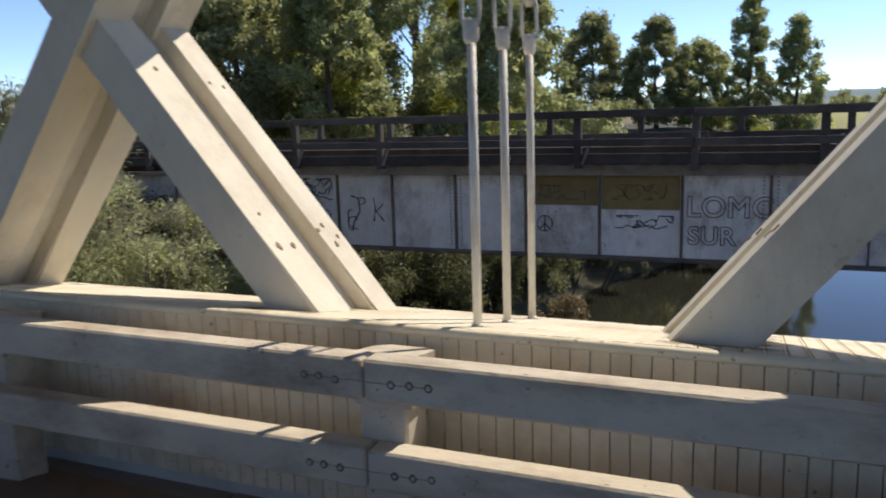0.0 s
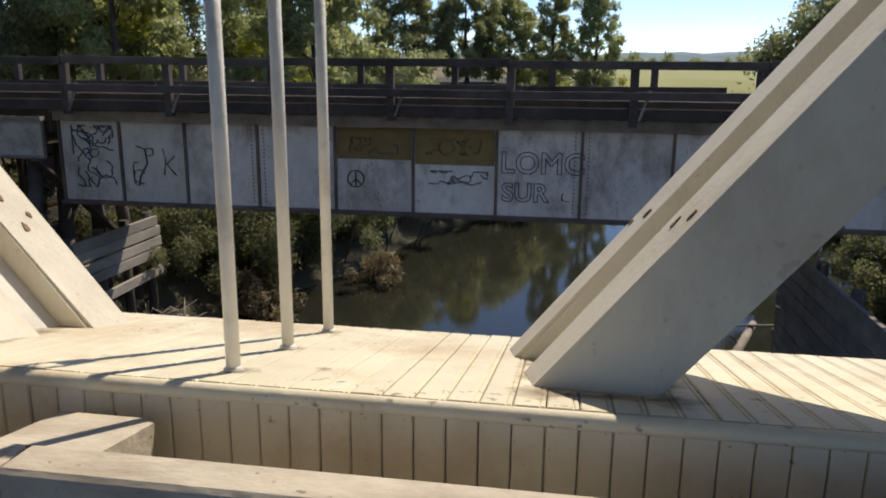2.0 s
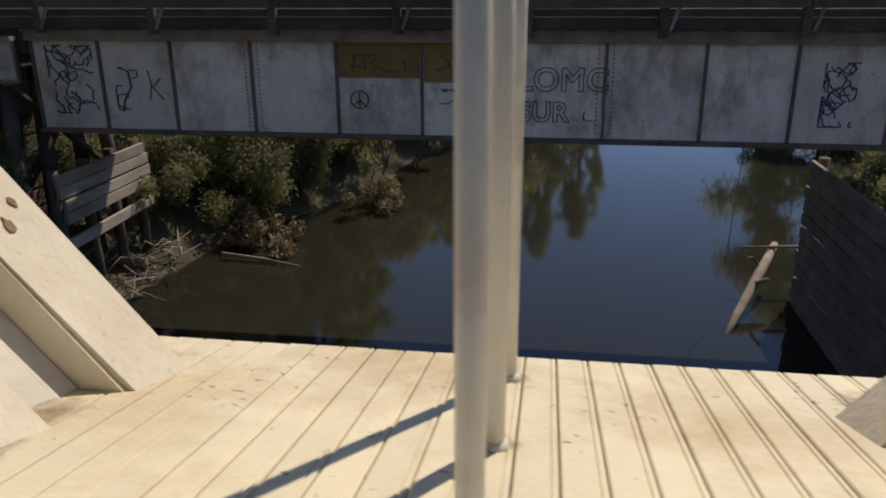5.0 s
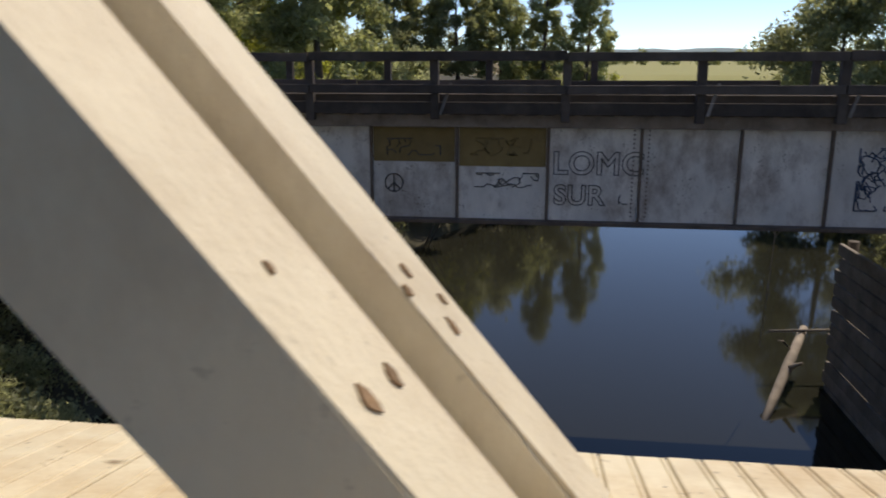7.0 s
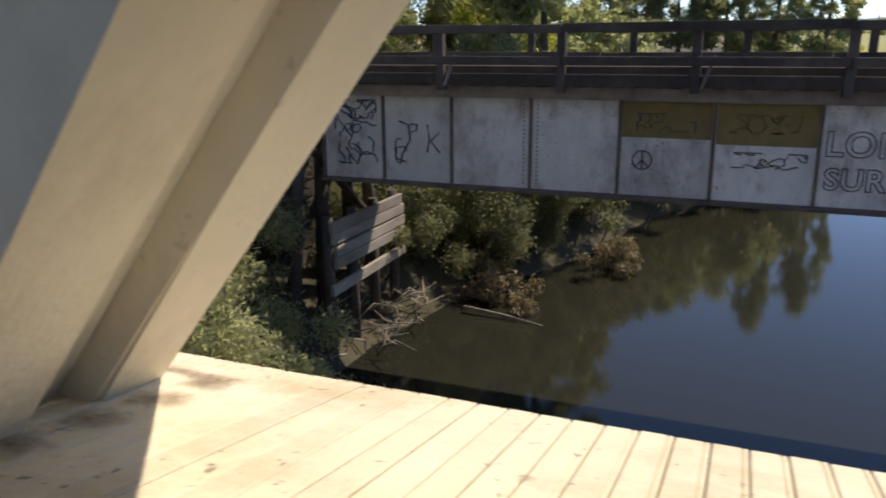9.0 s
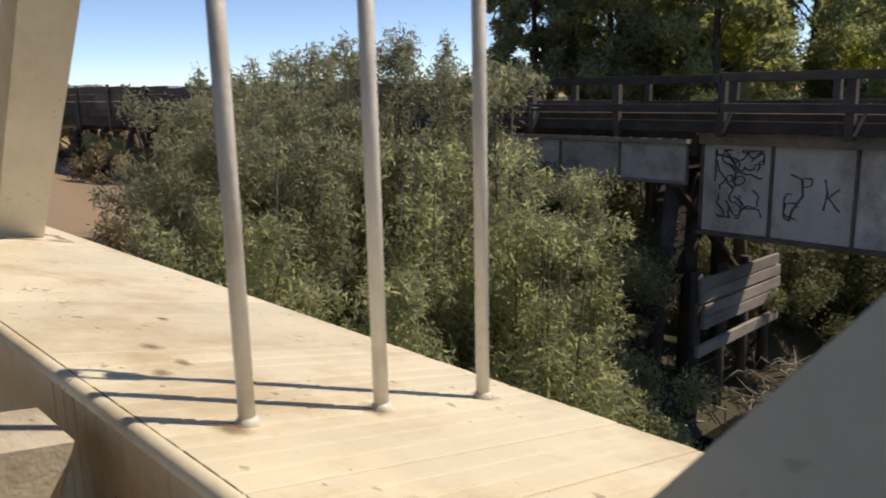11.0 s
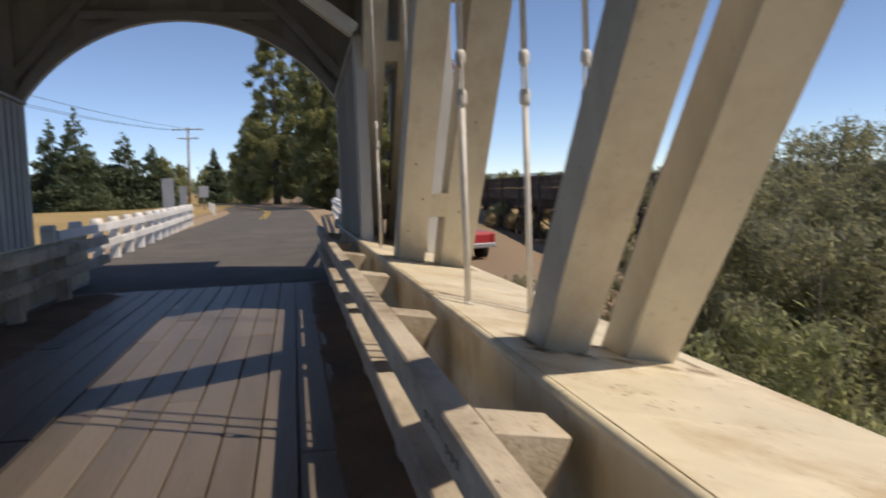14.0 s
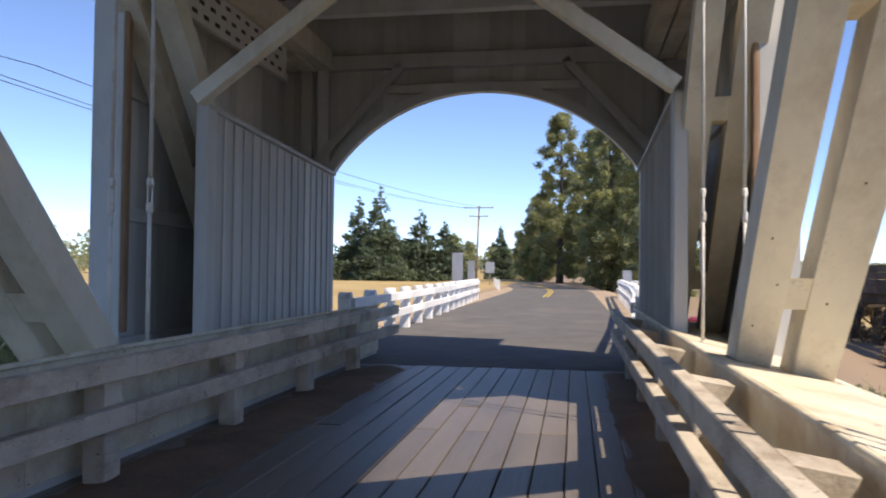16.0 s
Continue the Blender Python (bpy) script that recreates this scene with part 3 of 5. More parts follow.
# deck
deck = thing("floor", "worn grey-brown lengthwise deck planks, dusty at the edges", "bridge deck", kind="structure")
rng = random.Random(9)
plank_meshes = {}
w = 0.222
for i in range(23):
    y = YL - 0.05 + (i + 0.5) * w
    x = -16.3
    while x < X_BACK:
        ln = min(rng.choice((3.6, 4.2, 4.9)) if x > -15.8 else rng.choice((2.1, 3.2, 4.4)), X_BACK - x)
        key = round(ln, 3)
        if key not in plank_meshes:
            plank_meshes[key] = boxmesh("deck_plank", DECK, -ln / 2 + 0.003, ln / 2 - 0.003, -w / 2 + 0.005, w / 2 - 0.005, -0.08, 0.0, bev=0.006)
        piece("deck_plank", plank_meshes[key], deck, (x + ln / 2, y, rng.uniform(-0.006, 0.001)))
        x += ln
part("subfloor", boxbm(-16.3, X_BACK, YL - 0.05, 0.02, -0.3, -0.084), CREO, deck)


def dust(name, x0, x1, y0, y1, z, label):
    """An uneven low drift of dirt along the foot of the rail."""
    bm = bmesh.new()
    nx, ny = int((x1 - x0) / 0.12), 6
    g = []
    for i in range(nx + 1):
        row = []
        for j in range(ny + 1):
            x, y = x0 + (x1 - x0) * i / nx, y0 + (y1 - y0) * j / ny
            e = math.sin(math.pi * j / ny)
            h = e * (0.03 + 0.05 * noise.noise((x * 1.7, y * 3, 3))) + 0.012 * noise.noise((x * 9, y * 9, 1)) - 0.02 * (1 - e)
            row.append(bm.verts.new((x, y, z + h)))
        g.append(row)
    for i in range(nx):
        for j in range(ny):
            bm.faces.new((g[i][j], g[i + 1][j], g[i + 1][j + 1], g[i][j + 1])).smooth = True
    return tagged(part(name, bm, DIRT), label, "dirt", kind="stuff")


dust("dirt_drift", -15.9, 10, -0.62, -0.02, 0.004, "brown dirt drifted along the foot of the rail")
dust("dirt_drift", -15.9, 10, YT + 0.02, YT + 0.95, 0.004, "brown dirt drifted along the foot of the rail")


def guard_rail(side):
    """Timber guard rail of two heavy rails on posts with bevelled blocks behind."""
    t = thing("guard_rail", "cream-painted timber guard rail with two heavy rails on posts", "guard rail", "guard rails on the bridge")
    def Y(a, b):
        return (a, b) if side > 0 else (YT - b, YT - a)
    cuts = [-17.6, -13.75, -9.9, -6.05, -0.22, 4.0, 9.0, 14.0, 20.0]
    for a, b in zip(cuts, cuts[1:]):
        for z0, z1 in ((0.668, 0.808), (0.36, 0.497)):
            y0, y1 = Y(-0.382, -0.285)
            part("rail", boxbm(a + 0.004, b - 0.004, y0, y1, z0, z1, bev=0.008), RAILP, t)
    xs = [-0.20 - 1.92 * k for k in range(-8, 10) if -17.2 < -0.20 - 1.92 * k < 16]
    for x in xs:
        y0, y1 = Y(-0.283, -0.125)
        part("post", boxbm(x - 0.09, x + 0.09, y0, y1, 0.0, 0.64, bev=0.008), RAILP, t)
        s = 1 if side > 0 else -1
        o = 0 if side > 0 else YT
        bm = bmesh.new()
        ya, yb, yc = o + s * -0.284, o + s * -0.125, o + s * -0.07
        v = [(x - 0.11, ya, 0.61), (x + 0.11, ya, 0.61), (x + 0.11, yb, 0.61), (x - 0.11, yb, 0.61),
             (x - 0.11, ya, 0.80), (x + 0.11, ya, 0.80), (x + 0.11, yc, 0.765), (x - 0.11, yc, 0.765)]
        hexa(bm, v)
        bmesh.ops.recalc_face_normals(bm, faces=bm.faces[:])
        bmesh.ops.bevel(bm, geom=list(bm.edges), offset=0.006, segments=1, affect='EDGES')
        part("post_block", bm, RAILP, t)
    return t


guard_rail(1)
guard_rail(-1)


# ---------------------------------------------------------------- portal house at the end of the bridge
def board_wall(name, label, x0, x1, y, z0, za, zb, w, out, material=WALLW, battens=True, kind="structure"):
    """Upright boards along x at y; top runs from za at x0 to zb at x1; out: side of the battens."""
    t = thing(name, label, "wall", kind=kind)
    n = max(1, round(abs(x1 - x0) / w))
    for i in range(n):
        a, b = x0 + (x1 - x0) * i / n, x0 + (x1 - x0) * (i + 1) / n
        a, b = min(a, b) + 0.002, max(a, b) - 0.002
        ta = za + (zb - za) * (a - x0) / (x1 - x0)
        tb = za + (zb - za) * (b - x0) / (x1 - x0)
        bm = bmesh.new()
        hexa(bm, [(a, y - 0.012, z0), (b, y - 0.012, z0), (b, y + 0.012, z0), (a, y + 0.012, z0), (a, y - 0.012, ta), (b, y - 0.012, tb), (b, y + 0.012, tb), (a, y + 0.012, ta)])
        part("board", bm, material, t)
        if battens:
            q = out * 0.0135
            part("batten", boxbm(b - 0.024, b + 0.024, min(y + q, y + q + out * 0.022), max(y + q, y + q + out * 0.022), z0, tb - 0.01, bev=0.003), material, t)
    return t


for side, yy in ((1, 0.10), (-1, YL - 0.10)):
    o = -1 if side > 0 else 1
    w1 = board_wall("wall_inner_right" if side > 0 else "wall_inner_left", "dull white board-and-batten inner wall beside the portal", -13.45, X_END + 0.05, yy, 0.64, 3.17, 2.98, 0.275, o)
    part("corner_post", boxbm(-13.45, -13.20, yy - 0.07, yy + 0.07, 0.64, 3.2, bev=0.01), WALLW, w1)
    part("cap_rail", slant(bmesh.new(), (-13.22, yy + o * 0.02, 3.2), (X_END + 0.05, yy + o * 0.02, 3.01), 0.05, 0.12, (0, 1, 0), 0.004), WALLW, w1)
    part("lower_boards", boxbm(X_END + 0.06, -13.2, yy - 0.012, yy + 0.012, 0.02, 0.637), WALLW, w1)
    ye = 1.02 if side > 0 else YL - 1.02
    w2 = board_wall("wall_outer_right" if side > 0 else "wall_outer_left", "dull white board siding outside the truss, end board split and bare", -12.72, X_END, ye, -0.6, 5.5, 5.5, 0.24, -o, battens=False)
    e0, e1, e2 = ye + side * 0.06, ye - side * 0.30, ye - side * 0.36
    part("end_trim", boxbm(-12.71, -12.66, min(e0, e1), max(e0, e1), -0.6, 5.5, bev=0.006), WALLW, w2)
    part("split_edge", boxbm(-12.74, -12.65, min(e1, e2) + 0.001, max(e1, e2) - 0.001, 0.7, 4.4, bev=0.012), BAREW, w2, "bare split brown wood")
    for z in (0.45, 1.9, 3.3, 4.6):
        part("girt", boxbm(X_END, -12.75, ye - side * 0.06 - 0.045, ye - side * 0.06 + 0.045, z, z + 0.16, bev=0.006), WALLW, w2)

ARC_W, ARC_Z, ARC_RISE = 2.56, 3.04, 1.34
ARC_R = (ARC_W ** 2 + ARC_RISE ** 2) / (2 * ARC_RISE)


def arch_z(y):
    d = abs(y - MID)
    if d >= ARC_W:
        return -0.6
    return ARC_Z + ARC_RISE - ARC_R + math.sqrt(ARC_R ** 2 - d * d)


def portal(x, name):
    t = thing(name, "dull white boarded portal wall with a wide segmental arch", "wall", kind="structure")
    ys = np.arange(YL - 1.02, 1.03, 0.2)
    for a, b in zip(ys, ys[1:]):
        cuts = [a, b - 0.0005]
        for e in (MID - ARC_W, MID + ARC_W):
            if a < e < b:
                cuts = [a, e, b - 0.0005]
        for p, q in zip(cuts, cuts[1:]):
            m = (p + q) / 2
            inside = abs(m - MID) < ARC_W
            k = 3 if inside else 1
            bm = bmesh.new()
            for j in range(k):
                u, v = p + (q - p) * j / k, p + (q - p) * (j + 1) / k
                zu, zv = (arch_z(np.clip(u, MID - ARC_W + 1e-4, MID + ARC_W - 1e-4)), arch_z(np.clip(v, MID - ARC_W + 1e-4, MID + ARC_W - 1e-4))) if inside else (-0.6, -0.6)
                def roof_z(y):
                    return EAVE_Z + (RIDGE_Z - EAVE_Z) * (1 - (abs(y - MID) / (EAVE_Y - MID))) - 0.03
                hexa(bm, [(x - 0.013, u, zu), (x + 0.013, u, zu), (x + 0.013, v, zv), (x - 0.013, v, zv),
                          (x - 0.013, u, roof_z(u)), (x + 0.013, u, roof_z(u)), (x + 0.013, v, roof_z(v)), (x - 0.013, v, roof_z(v))])
            bmesh.ops.recalc_face_normals(bm, faces=bm.faces[:])
            part("board", bm, WALLW, t)
    bm = bmesh.new()
    n = 40
    a0 = math.asin(ARC_W / ARC_R)
    prev = None
    for i in range(n + 1):
        a = -a0 + 2 * a0 * i / n
        cy, cz = MID, ARC_Z + ARC_RISE - ARC_R
        ring = [bm.verts.new((x + dx, cy + (ARC_R + dr) * math.sin(a), cz + (ARC_R + dr) * math.cos(a))) for dx, dr in ((-0.02, -0.03), (0.15, -0.03), (0.15, 0.13), (-0.02, 0.13))]
        if prev:
            for k in range(4):
                bm.faces.new((prev[k], prev[(k + 1) % 4], ring[(k + 1) % 4], ring[k]))
        prev = ring
    bmesh.ops.recalc_face_normals(bm, faces=bm.faces[:])
    part("arch_rim", bm, WALLW, t)
    xi = x + 0.09
    part("header", boxbm(xi - 0.07, xi + 0.07, YL - 0.9, 0.9, 4.78, 5.02, bev=0.008), WALLW, t)
    part("collar", boxbm(xi - 0.05, xi + 0.05, MID - 1.6, MID + 1.6, 4.36, 4.5, bev=0.006), WALLW, t)
    for s in (-1, 1):
        part("brace", slant(bmesh.new(), (xi, MID + s * 2.85, 3.2), (xi, MID + s * 1.35, 4.85), 0.15, 0.14, (1, 0, 0), 0.006), WALLW, t)
        for d in (2.72, 3.02):
            part("stud", boxbm(xi - 0.06, xi + 0.06, MID + s * d - 0.1, MID + s * d + 0.1, 2.9, 4.78, bev=0.006), WALLW, t)
        part("jamb", boxbm(x - 0.02, x + 0.16, min(MID + s * 2.55, MID + s * 2.7), max(MID + s * 2.55, MID + s * 2.7), -0.3, 3.05, bev=0.006), WALLW, t)
    return t


portal(X_END, "wall_portal")
portal(X_BACK, "wall_far_portal")

# slotted plywood plate high on the other truss
vent = thing("slotted_plate", "white plate with rows of dark slots under the eave", "vent plate")
part("plate", boxbm(-16.3, -12.2, YL - 0.36, YL - 0.33, 4.25, 4.74, bev=0.003), WALLW, vent)
slot = boxmesh("slot", CREO, 0, 0.13, YL - 0.329, YL - 0.326, 0, 0.05)
for i in range(14):
    for j in range(3):
        piece("slot", slot, vent, (-16.1 + i * 0.29 + (j % 2) * 0.12, 0, 4.33 + j * 0.15))

# ---------------------------------------------------------------- ground, water, road
WATER_Z = -5.6


def smooth(a, b, v):
    t = min(1.0, max(0.0, (v - a) / (b - a)))
    return t * t * (3 - 2 * t)


def river_left(y):
    return -7.6 + 0.40 * max(0.0, min(y, 75) - 19) + 0.5 * math.sin(y * 0.35)


def river_right(y):
    return 8.2 + 0.62 * max(0.0, min(y, 75) - 21) + 0.4 * math.sin(y * 0.3 + 1)


def ground_z(x, y):
    """Height of the land: a river cut with steep banks in a flat plain."""
    l, r = river_left(y), river_right(y)
    far = smooth(78, 105, y)
    if x < (l + r) / 2:
        d = l - x
    else:
        d = x - r
    bank = smooth(-1.5, 9.0, d) * 5.6 + smooth(6, 16, d) * 1.1
    z = -6.6 + bank
    z += (-0.2 - z) * far
    z += 0.18 * noise.noise((x * 0.25, y * 0.25, 0)) + 0.05 * noise.noise((x * 1.1, y * 1.1, 4))
    if x < -9:                                    # road bank up to the bridge end
        k = smooth(7.5, 3.2, abs(y - MID)) * smooth(-13.5, -17.5, x)
        z += (-0.05 - z) * k
        # shelf of bare dirt beside the bridge end
        k2 = smooth(13.5, 11.0, y) * smooth(0.5, 3.0, y) * smooth(-11.5, -15.5, x)
        z += (-1.15 - z) * k2 * 0.9
        # low ground along the trestle
        k3 = smooth(4.0, 7.0, y - 0.2 * max(0.0, -19 - x)) * smooth(26, 19, y) * smooth(-14, -18, x) * smooth(-95, -75, x)
        z += (-1.9 + 0.15 * noise.noise((x * 0.5, y * 0.5, 2)) - z) * k3
    if x > 14:
        k = smooth(7.5, 3.2, abs(y - MID)) * smooth(17, 22, x)
        z += (-0.05 - z) * k
    dist = math.hypot(x, y)
    z += smooth(250, 900, dist) * (1.5 + 6 * max(0, noise.noise((x * 0.003, y * 0.003, 8))))
    return z


def axis(lo, hi, near, step, grow=1.16):
    out = list(np.arange(-near, near + step, step))
    s, v = step, out[-1]
    while v < hi:
        s *= grow
        v += s
        out.append(v)
    s, v = step, out[0]
    while v > lo:
        s *= grow
        v -= s
        out.insert(0, v)
    return out


gx, gy = axis(-1800, 1800, 26, 0.5), axis(-1800, 1800, 40, 0.55)
bm = bmesh.new()
lay = bm.loops.layers.float_color.new("cover")
gv = [[bm.verts.new((x, y, ground_z(x, y))) for y in gy] for x in gx]


def cover(v):
    x, y, z = v
    dry = smooth(-19, -24, x) * smooth(-4.5, -7, y) + smooth(70, 120, y) * 0.35 + smooth(-60, -90, x)
    dry += smooth(-15, -19, x) * smooth(10.5, 14, y) * smooth(60, 40, y)
    dirt = smooth(-12.0, -15, x) * smooth(0.6, 1.6, y) * smooth(12.5, 10.0, y - 0.15 * max(0.0, -19 - x)) + smooth(-15, -17, x) * smooth(5.6, 4.2, abs(y - MID))
    grass = smooth(60, 85, y) * smooth(0, 12, x)
    return (min(1, dry), min(1, dirt), min(1, grass), 1)


for i in range(len(gx) - 1):
    for j in range(len(gy) - 1):
        f = bm.faces.new((gv[i][j], gv[i + 1][j], gv[i + 1][j + 1], gv[i][j + 1]))
        f.smooth = True
        for lp in f.loops:
            lp[lay] = cover(lp.vert.co)
tagged(part("ground", bm, GROUND), "river banks, dirt shelf and dry yellow fields", "ground", kind="structure")

bm = bmesh.new()
hexa(bm, [(-80, -160, WATER_Z - 3), (90, -160, WATER_Z - 3), (90, 110, WATER_Z - 3), (-80, 110, WATER_Z - 3),
          (-80, -160, WATER_Z), (90, -160, WATER_Z), (90, 110, WATER_Z), (-80, 110, WATER_Z)])
tagged(part("water", bm, WATER), "still dark river water reflecting sky and trees", "river", kind="structure")


def road_mid(x):
    """Centre line of the road beyond the bridge, bending away far out."""
    d = max(0.0, -x - 55)
    return MID - 0.0042 * d * d * 0.9


def strip(name, xs, off0, off1, z, material, label, category, kind="structure", thick=0.12):
    bm = bmesh.new()
    prev = None
    for x in xs:
        c = road_mid(x)
        ring = [bm.verts.new(p) for p in ((x, c + off0, z - thick), (x, c + off1, z - thick), (x, c + off1, z), (x, c + off0, z))]
        if prev:
            for k in range(4):
                bm.faces.new((prev[k], prev[(k + 1) % 4], ring[(k + 1) % 4], ring[k]))
        else:
            bm.faces.new(ring)
        prev = ring
    bm.faces.new(prev[::-1])
    bmesh.ops.recalc_face_normals(bm, faces=bm.faces[:])
    return tagged(part(name, bm, material), label, category, kind=kind)


rx = [-16.305] + list(np.arange(-17, -130, -2.0))
strip("road", rx, -2.75, 2.75, 0.0, ASPH, "grey asphalt country road with dusty edges", "road")
strip("shoulder", rx[1:], -5.0, -2.74, -0.03, SAND, "brown dirt shoulder of the road", "road")
strip("shoulder", rx[1:], 2.74, 4.3, -0.03, SAND, "brown dirt shoulder of the road", "road")
yl = [x for x in rx if x < -46]
strip("road_line", yl, -0.16, -0.06, 0.006, YEL, "worn yellow centre line", "road line", thick=0.004)
strip("road_line", yl, 0.06, 0.16, 0.006, YEL, "worn yellow centre line", "road line", thick=0.004)

# ---------------------------------------------------------------- railway bridge
GY = 13.72                       # face of the girder
PX0, PW = -0.644, 1.65           # a panel joint and the usual panel width
JOINTS = (-10.02, -8.63, -7.16, -5.57, -3.92, -2.31, -0.644, 1.007, 2.72, 4.24, 5.86, 7.48, 9.1)


def px(k):
    """Place of the k-th panel joint along the girder."""
    return JOINTS[k + 6]


GZ0, GZ1 = -1.445, 0.26
gx0, gx1 = px(-6), px(6)
rail_bridge = thing("railway_bridge", "old plate-girder railway bridge with faded grey-white web panels", "railway bridge")
for k in range(-6, 6):
    a, b = px(k), px(k + 1)
    part("web_panel", boxbm(a + 0.03, b - 0.03, GY, GY + 0.03, GZ0, GZ1), GIRD, rail_bridge)
for k in range(-6, 7):
    a = px(k)
    part("stiffener", boxbm(a - 0.024, a + 0.024, GY - 0.06, GY + 0.02, GZ0, GZ1, bev=0.004), RUST, rail_bridge)
riv = bmesh.new()
for k in (1, -3):
    for sx in (-0.13, 0.13):
        for j in range(22):
            x, z = px(k) + sx, GZ0 + 0.1 + j * 0.078
            box(riv, x - 0.014, x + 0.014, GY - 0.014, GY + 0.001, z - 0.014, z + 0.014)
tagged(part("rivets", riv, RUST, rail_bridge), kind="stuff")
part("top_flange", boxbm(gx0, gx1, GY - 0.22, GY + 0.22, GZ1, GZ1 + 0.225, bev=0.008), FLANGE, rail_bridge)
part("bottom_flange", boxbm(gx0, gx1, GY - 0.2, GY + 0.2, GZ0 - 0.07, GZ0, bev=0.008), RUST, rail_bridge)
part("rear_girder", boxbm(gx0, gx1, GY + 2.3, GY + 2.36, GZ0, GZ1 + 0.13), RUST, rail_bridge)
for k in (-2, -1):
    a, b = px(k), px(k + 1)
    part("paint_patch", boxbm(a + 0.04, b - 0.04, GY - 0.006, GY - 0.001, GZ0 + (1.05 if k == -2 else 0.98), GZ1 - 0.02), OCHRE, rail_bridge, "ochre paint-over")

# shallow plated approach span between the girder and the timber parapet
approach = thing("approach_span", "dull grey plated edge beam of the railway approach span", "railway bridge")
ax = [gx0 - 0.12 - 1.55 * k for k in range(5)]
for b, a in zip(ax, ax[1:]):
    part("web_panel", boxbm(a + 0.02, b - 0.02, GY - 0.37, GY - 0.335, -0.47, GZ1 - 0.01), GIRD_D, approach)
for a in ax:
    part("stiffener", boxbm(a - 0.022, a + 0.022, GY - 0.41, GY - 0.34, -0.47, GZ1 - 0.012, bev=0.004), RUST, approach)
part("top_flange", boxbm(ax[-1], ax[0], GY - 0.45, GY - 0.22, GZ1, GZ1 + 0.09, bev=0.006), FLANGE, approach)
part("bottom_flange", boxbm(ax[-1], ax[0], GY - 0.44, GY - 0.32, -0.53, -0.475, bev=0.006), FLANGE, approach)

# timber track deck, running over girder and trestles alike
TX0, TX1 = -75.0, 60.0
TZ = GZ1 + 0.095                 # level of the timber deck
track = thing("railway_deck", "creosoted timber railway deck with ties and steel rails", "railway track")
tie = boxmesh("tie", CREO, -0.11, 0.11, -0.45, 3.1, 0, 0.2, bev=0.012)
rng = random.Random(3)
for i in range(190):
    x = -30 + i * 0.33
    piece("tie", tie, track, (x, GY + rng.uniform(-0.05, 0.05), TZ + 0.135))
far_t = bmesh.new()
for x in list(np.arange(TX0, -30.2, 0.36)) + list(np.arange(-30 + 190 * 0.33, TX1, 0.36)):
    box(far_t, x - 0.11, x + 0.11, GY - 0.45, GY + 3.1, TZ + 0.135, TZ + 0.335)
tagged(part("tie_run", far_t, CREO, track), kind="stuff")
for yy in (GY - 0.42, GY + 2.7):
    part("guard_timber", boxbm(TX0, TX1, yy, yy + 0.2, TZ + 0.34, TZ + 0.5, bev=0.01), CREO, track)
for yy in (GY + 0.6, GY + 2.0):
    part("track_rail", boxbm(TX0, TX1, yy, yy + 0.07, TZ + 0.336, TZ + 0.5, bev=0.012), RUST, track)
part("ledger", boxbm(TX0, TX1, GY - 0.53, GY - 0.475, TZ + 0.15, TZ + 0.37, bev=0.01), CREO, track)
part("stringer", boxbm(TX0, gx0 - 0.05, GY - 0.2, GY + 0.2, GZ1 - 0.25, TZ + 0.13, bev=0.01), CREO, track)
part("stringer", boxbm(gx1 + 0.05, TX1, GY - 0.2, GY + 0.2, GZ1 - 0.25, TZ + 0.13, bev=0.01), CREO, track)
part("stringer", boxbm(TX0, gx0 - 0.05, GY + 2.2, GY + 2.6, GZ1 - 0.25, TZ + 0.13, bev=0.01), CREO, track)
part("stringer", boxbm(gx1 + 0.05, TX1, GY + 2.2, GY + 2.6, GZ1 - 0.25, TZ + 0.13, bev=0.01), CREO, track)

# railings of the track deck
post = boxmesh("post", CREO, -0.075, 0.075, -0.075, 0.075, TZ + 0.05, 1.57, bev=0.008)
for yy, x0, x1, ph, name in ((GY - 0.5, -32.0, 34.0, 0.0, "near"), (GY + 3.15, -32.0, 34.0, 0.7, "far")):
    fence = thing("railing", "dark weathered timber railing along the railway deck", "railing", "railings of the railway bridge")
    x = PX0 - 2.0 + ph - 2.26 * 13
    while x < x1:
        piece("post", post, fence, (x, yy, rng.uniform(-0.03, 0.03)), (rng.uniform(-0.02, 0.02), rng.uniform(-0.015, 0.015), 0))
        if name == "near" and rng.random() < 0.45:
            part("kicker", slant(bmesh.new(), (x + 0.1, yy - 0.12, TZ + 0.15), (x + 0.28, yy - 0.05, 1.05), 0.05, 0.04, (0, 1, 0)), GREYW, fence, "loose grey kicker board")
        x += 2.26
    xs = np.arange(x0, x1, 4.52)
    for a, b in zip(xs, xs[1:]):
        j = rng.uniform(-0.02, 0.02)
        part("rail", slant(bmesh.new(), (a, yy - 0.1, 1.50 + j), (b - 0.02, yy - 0.1, 1.50 + rng.uniform(-0.02, 0.02)), 0.06, 0.15, (0, 0, 1), 0.006), CREO, fence)
        if not (name == "far" and 1.0 < a < 5.0):
            part("rail", slant(bmesh.new(), (a, yy - 0.1, 0.95 + j), (b - 0.02, yy - 0.1, 0.95 + rng.uniform(-0.02, 0.02)), 0.06, 0.15, (0, 0, 1), 0.006), CREO, fence)


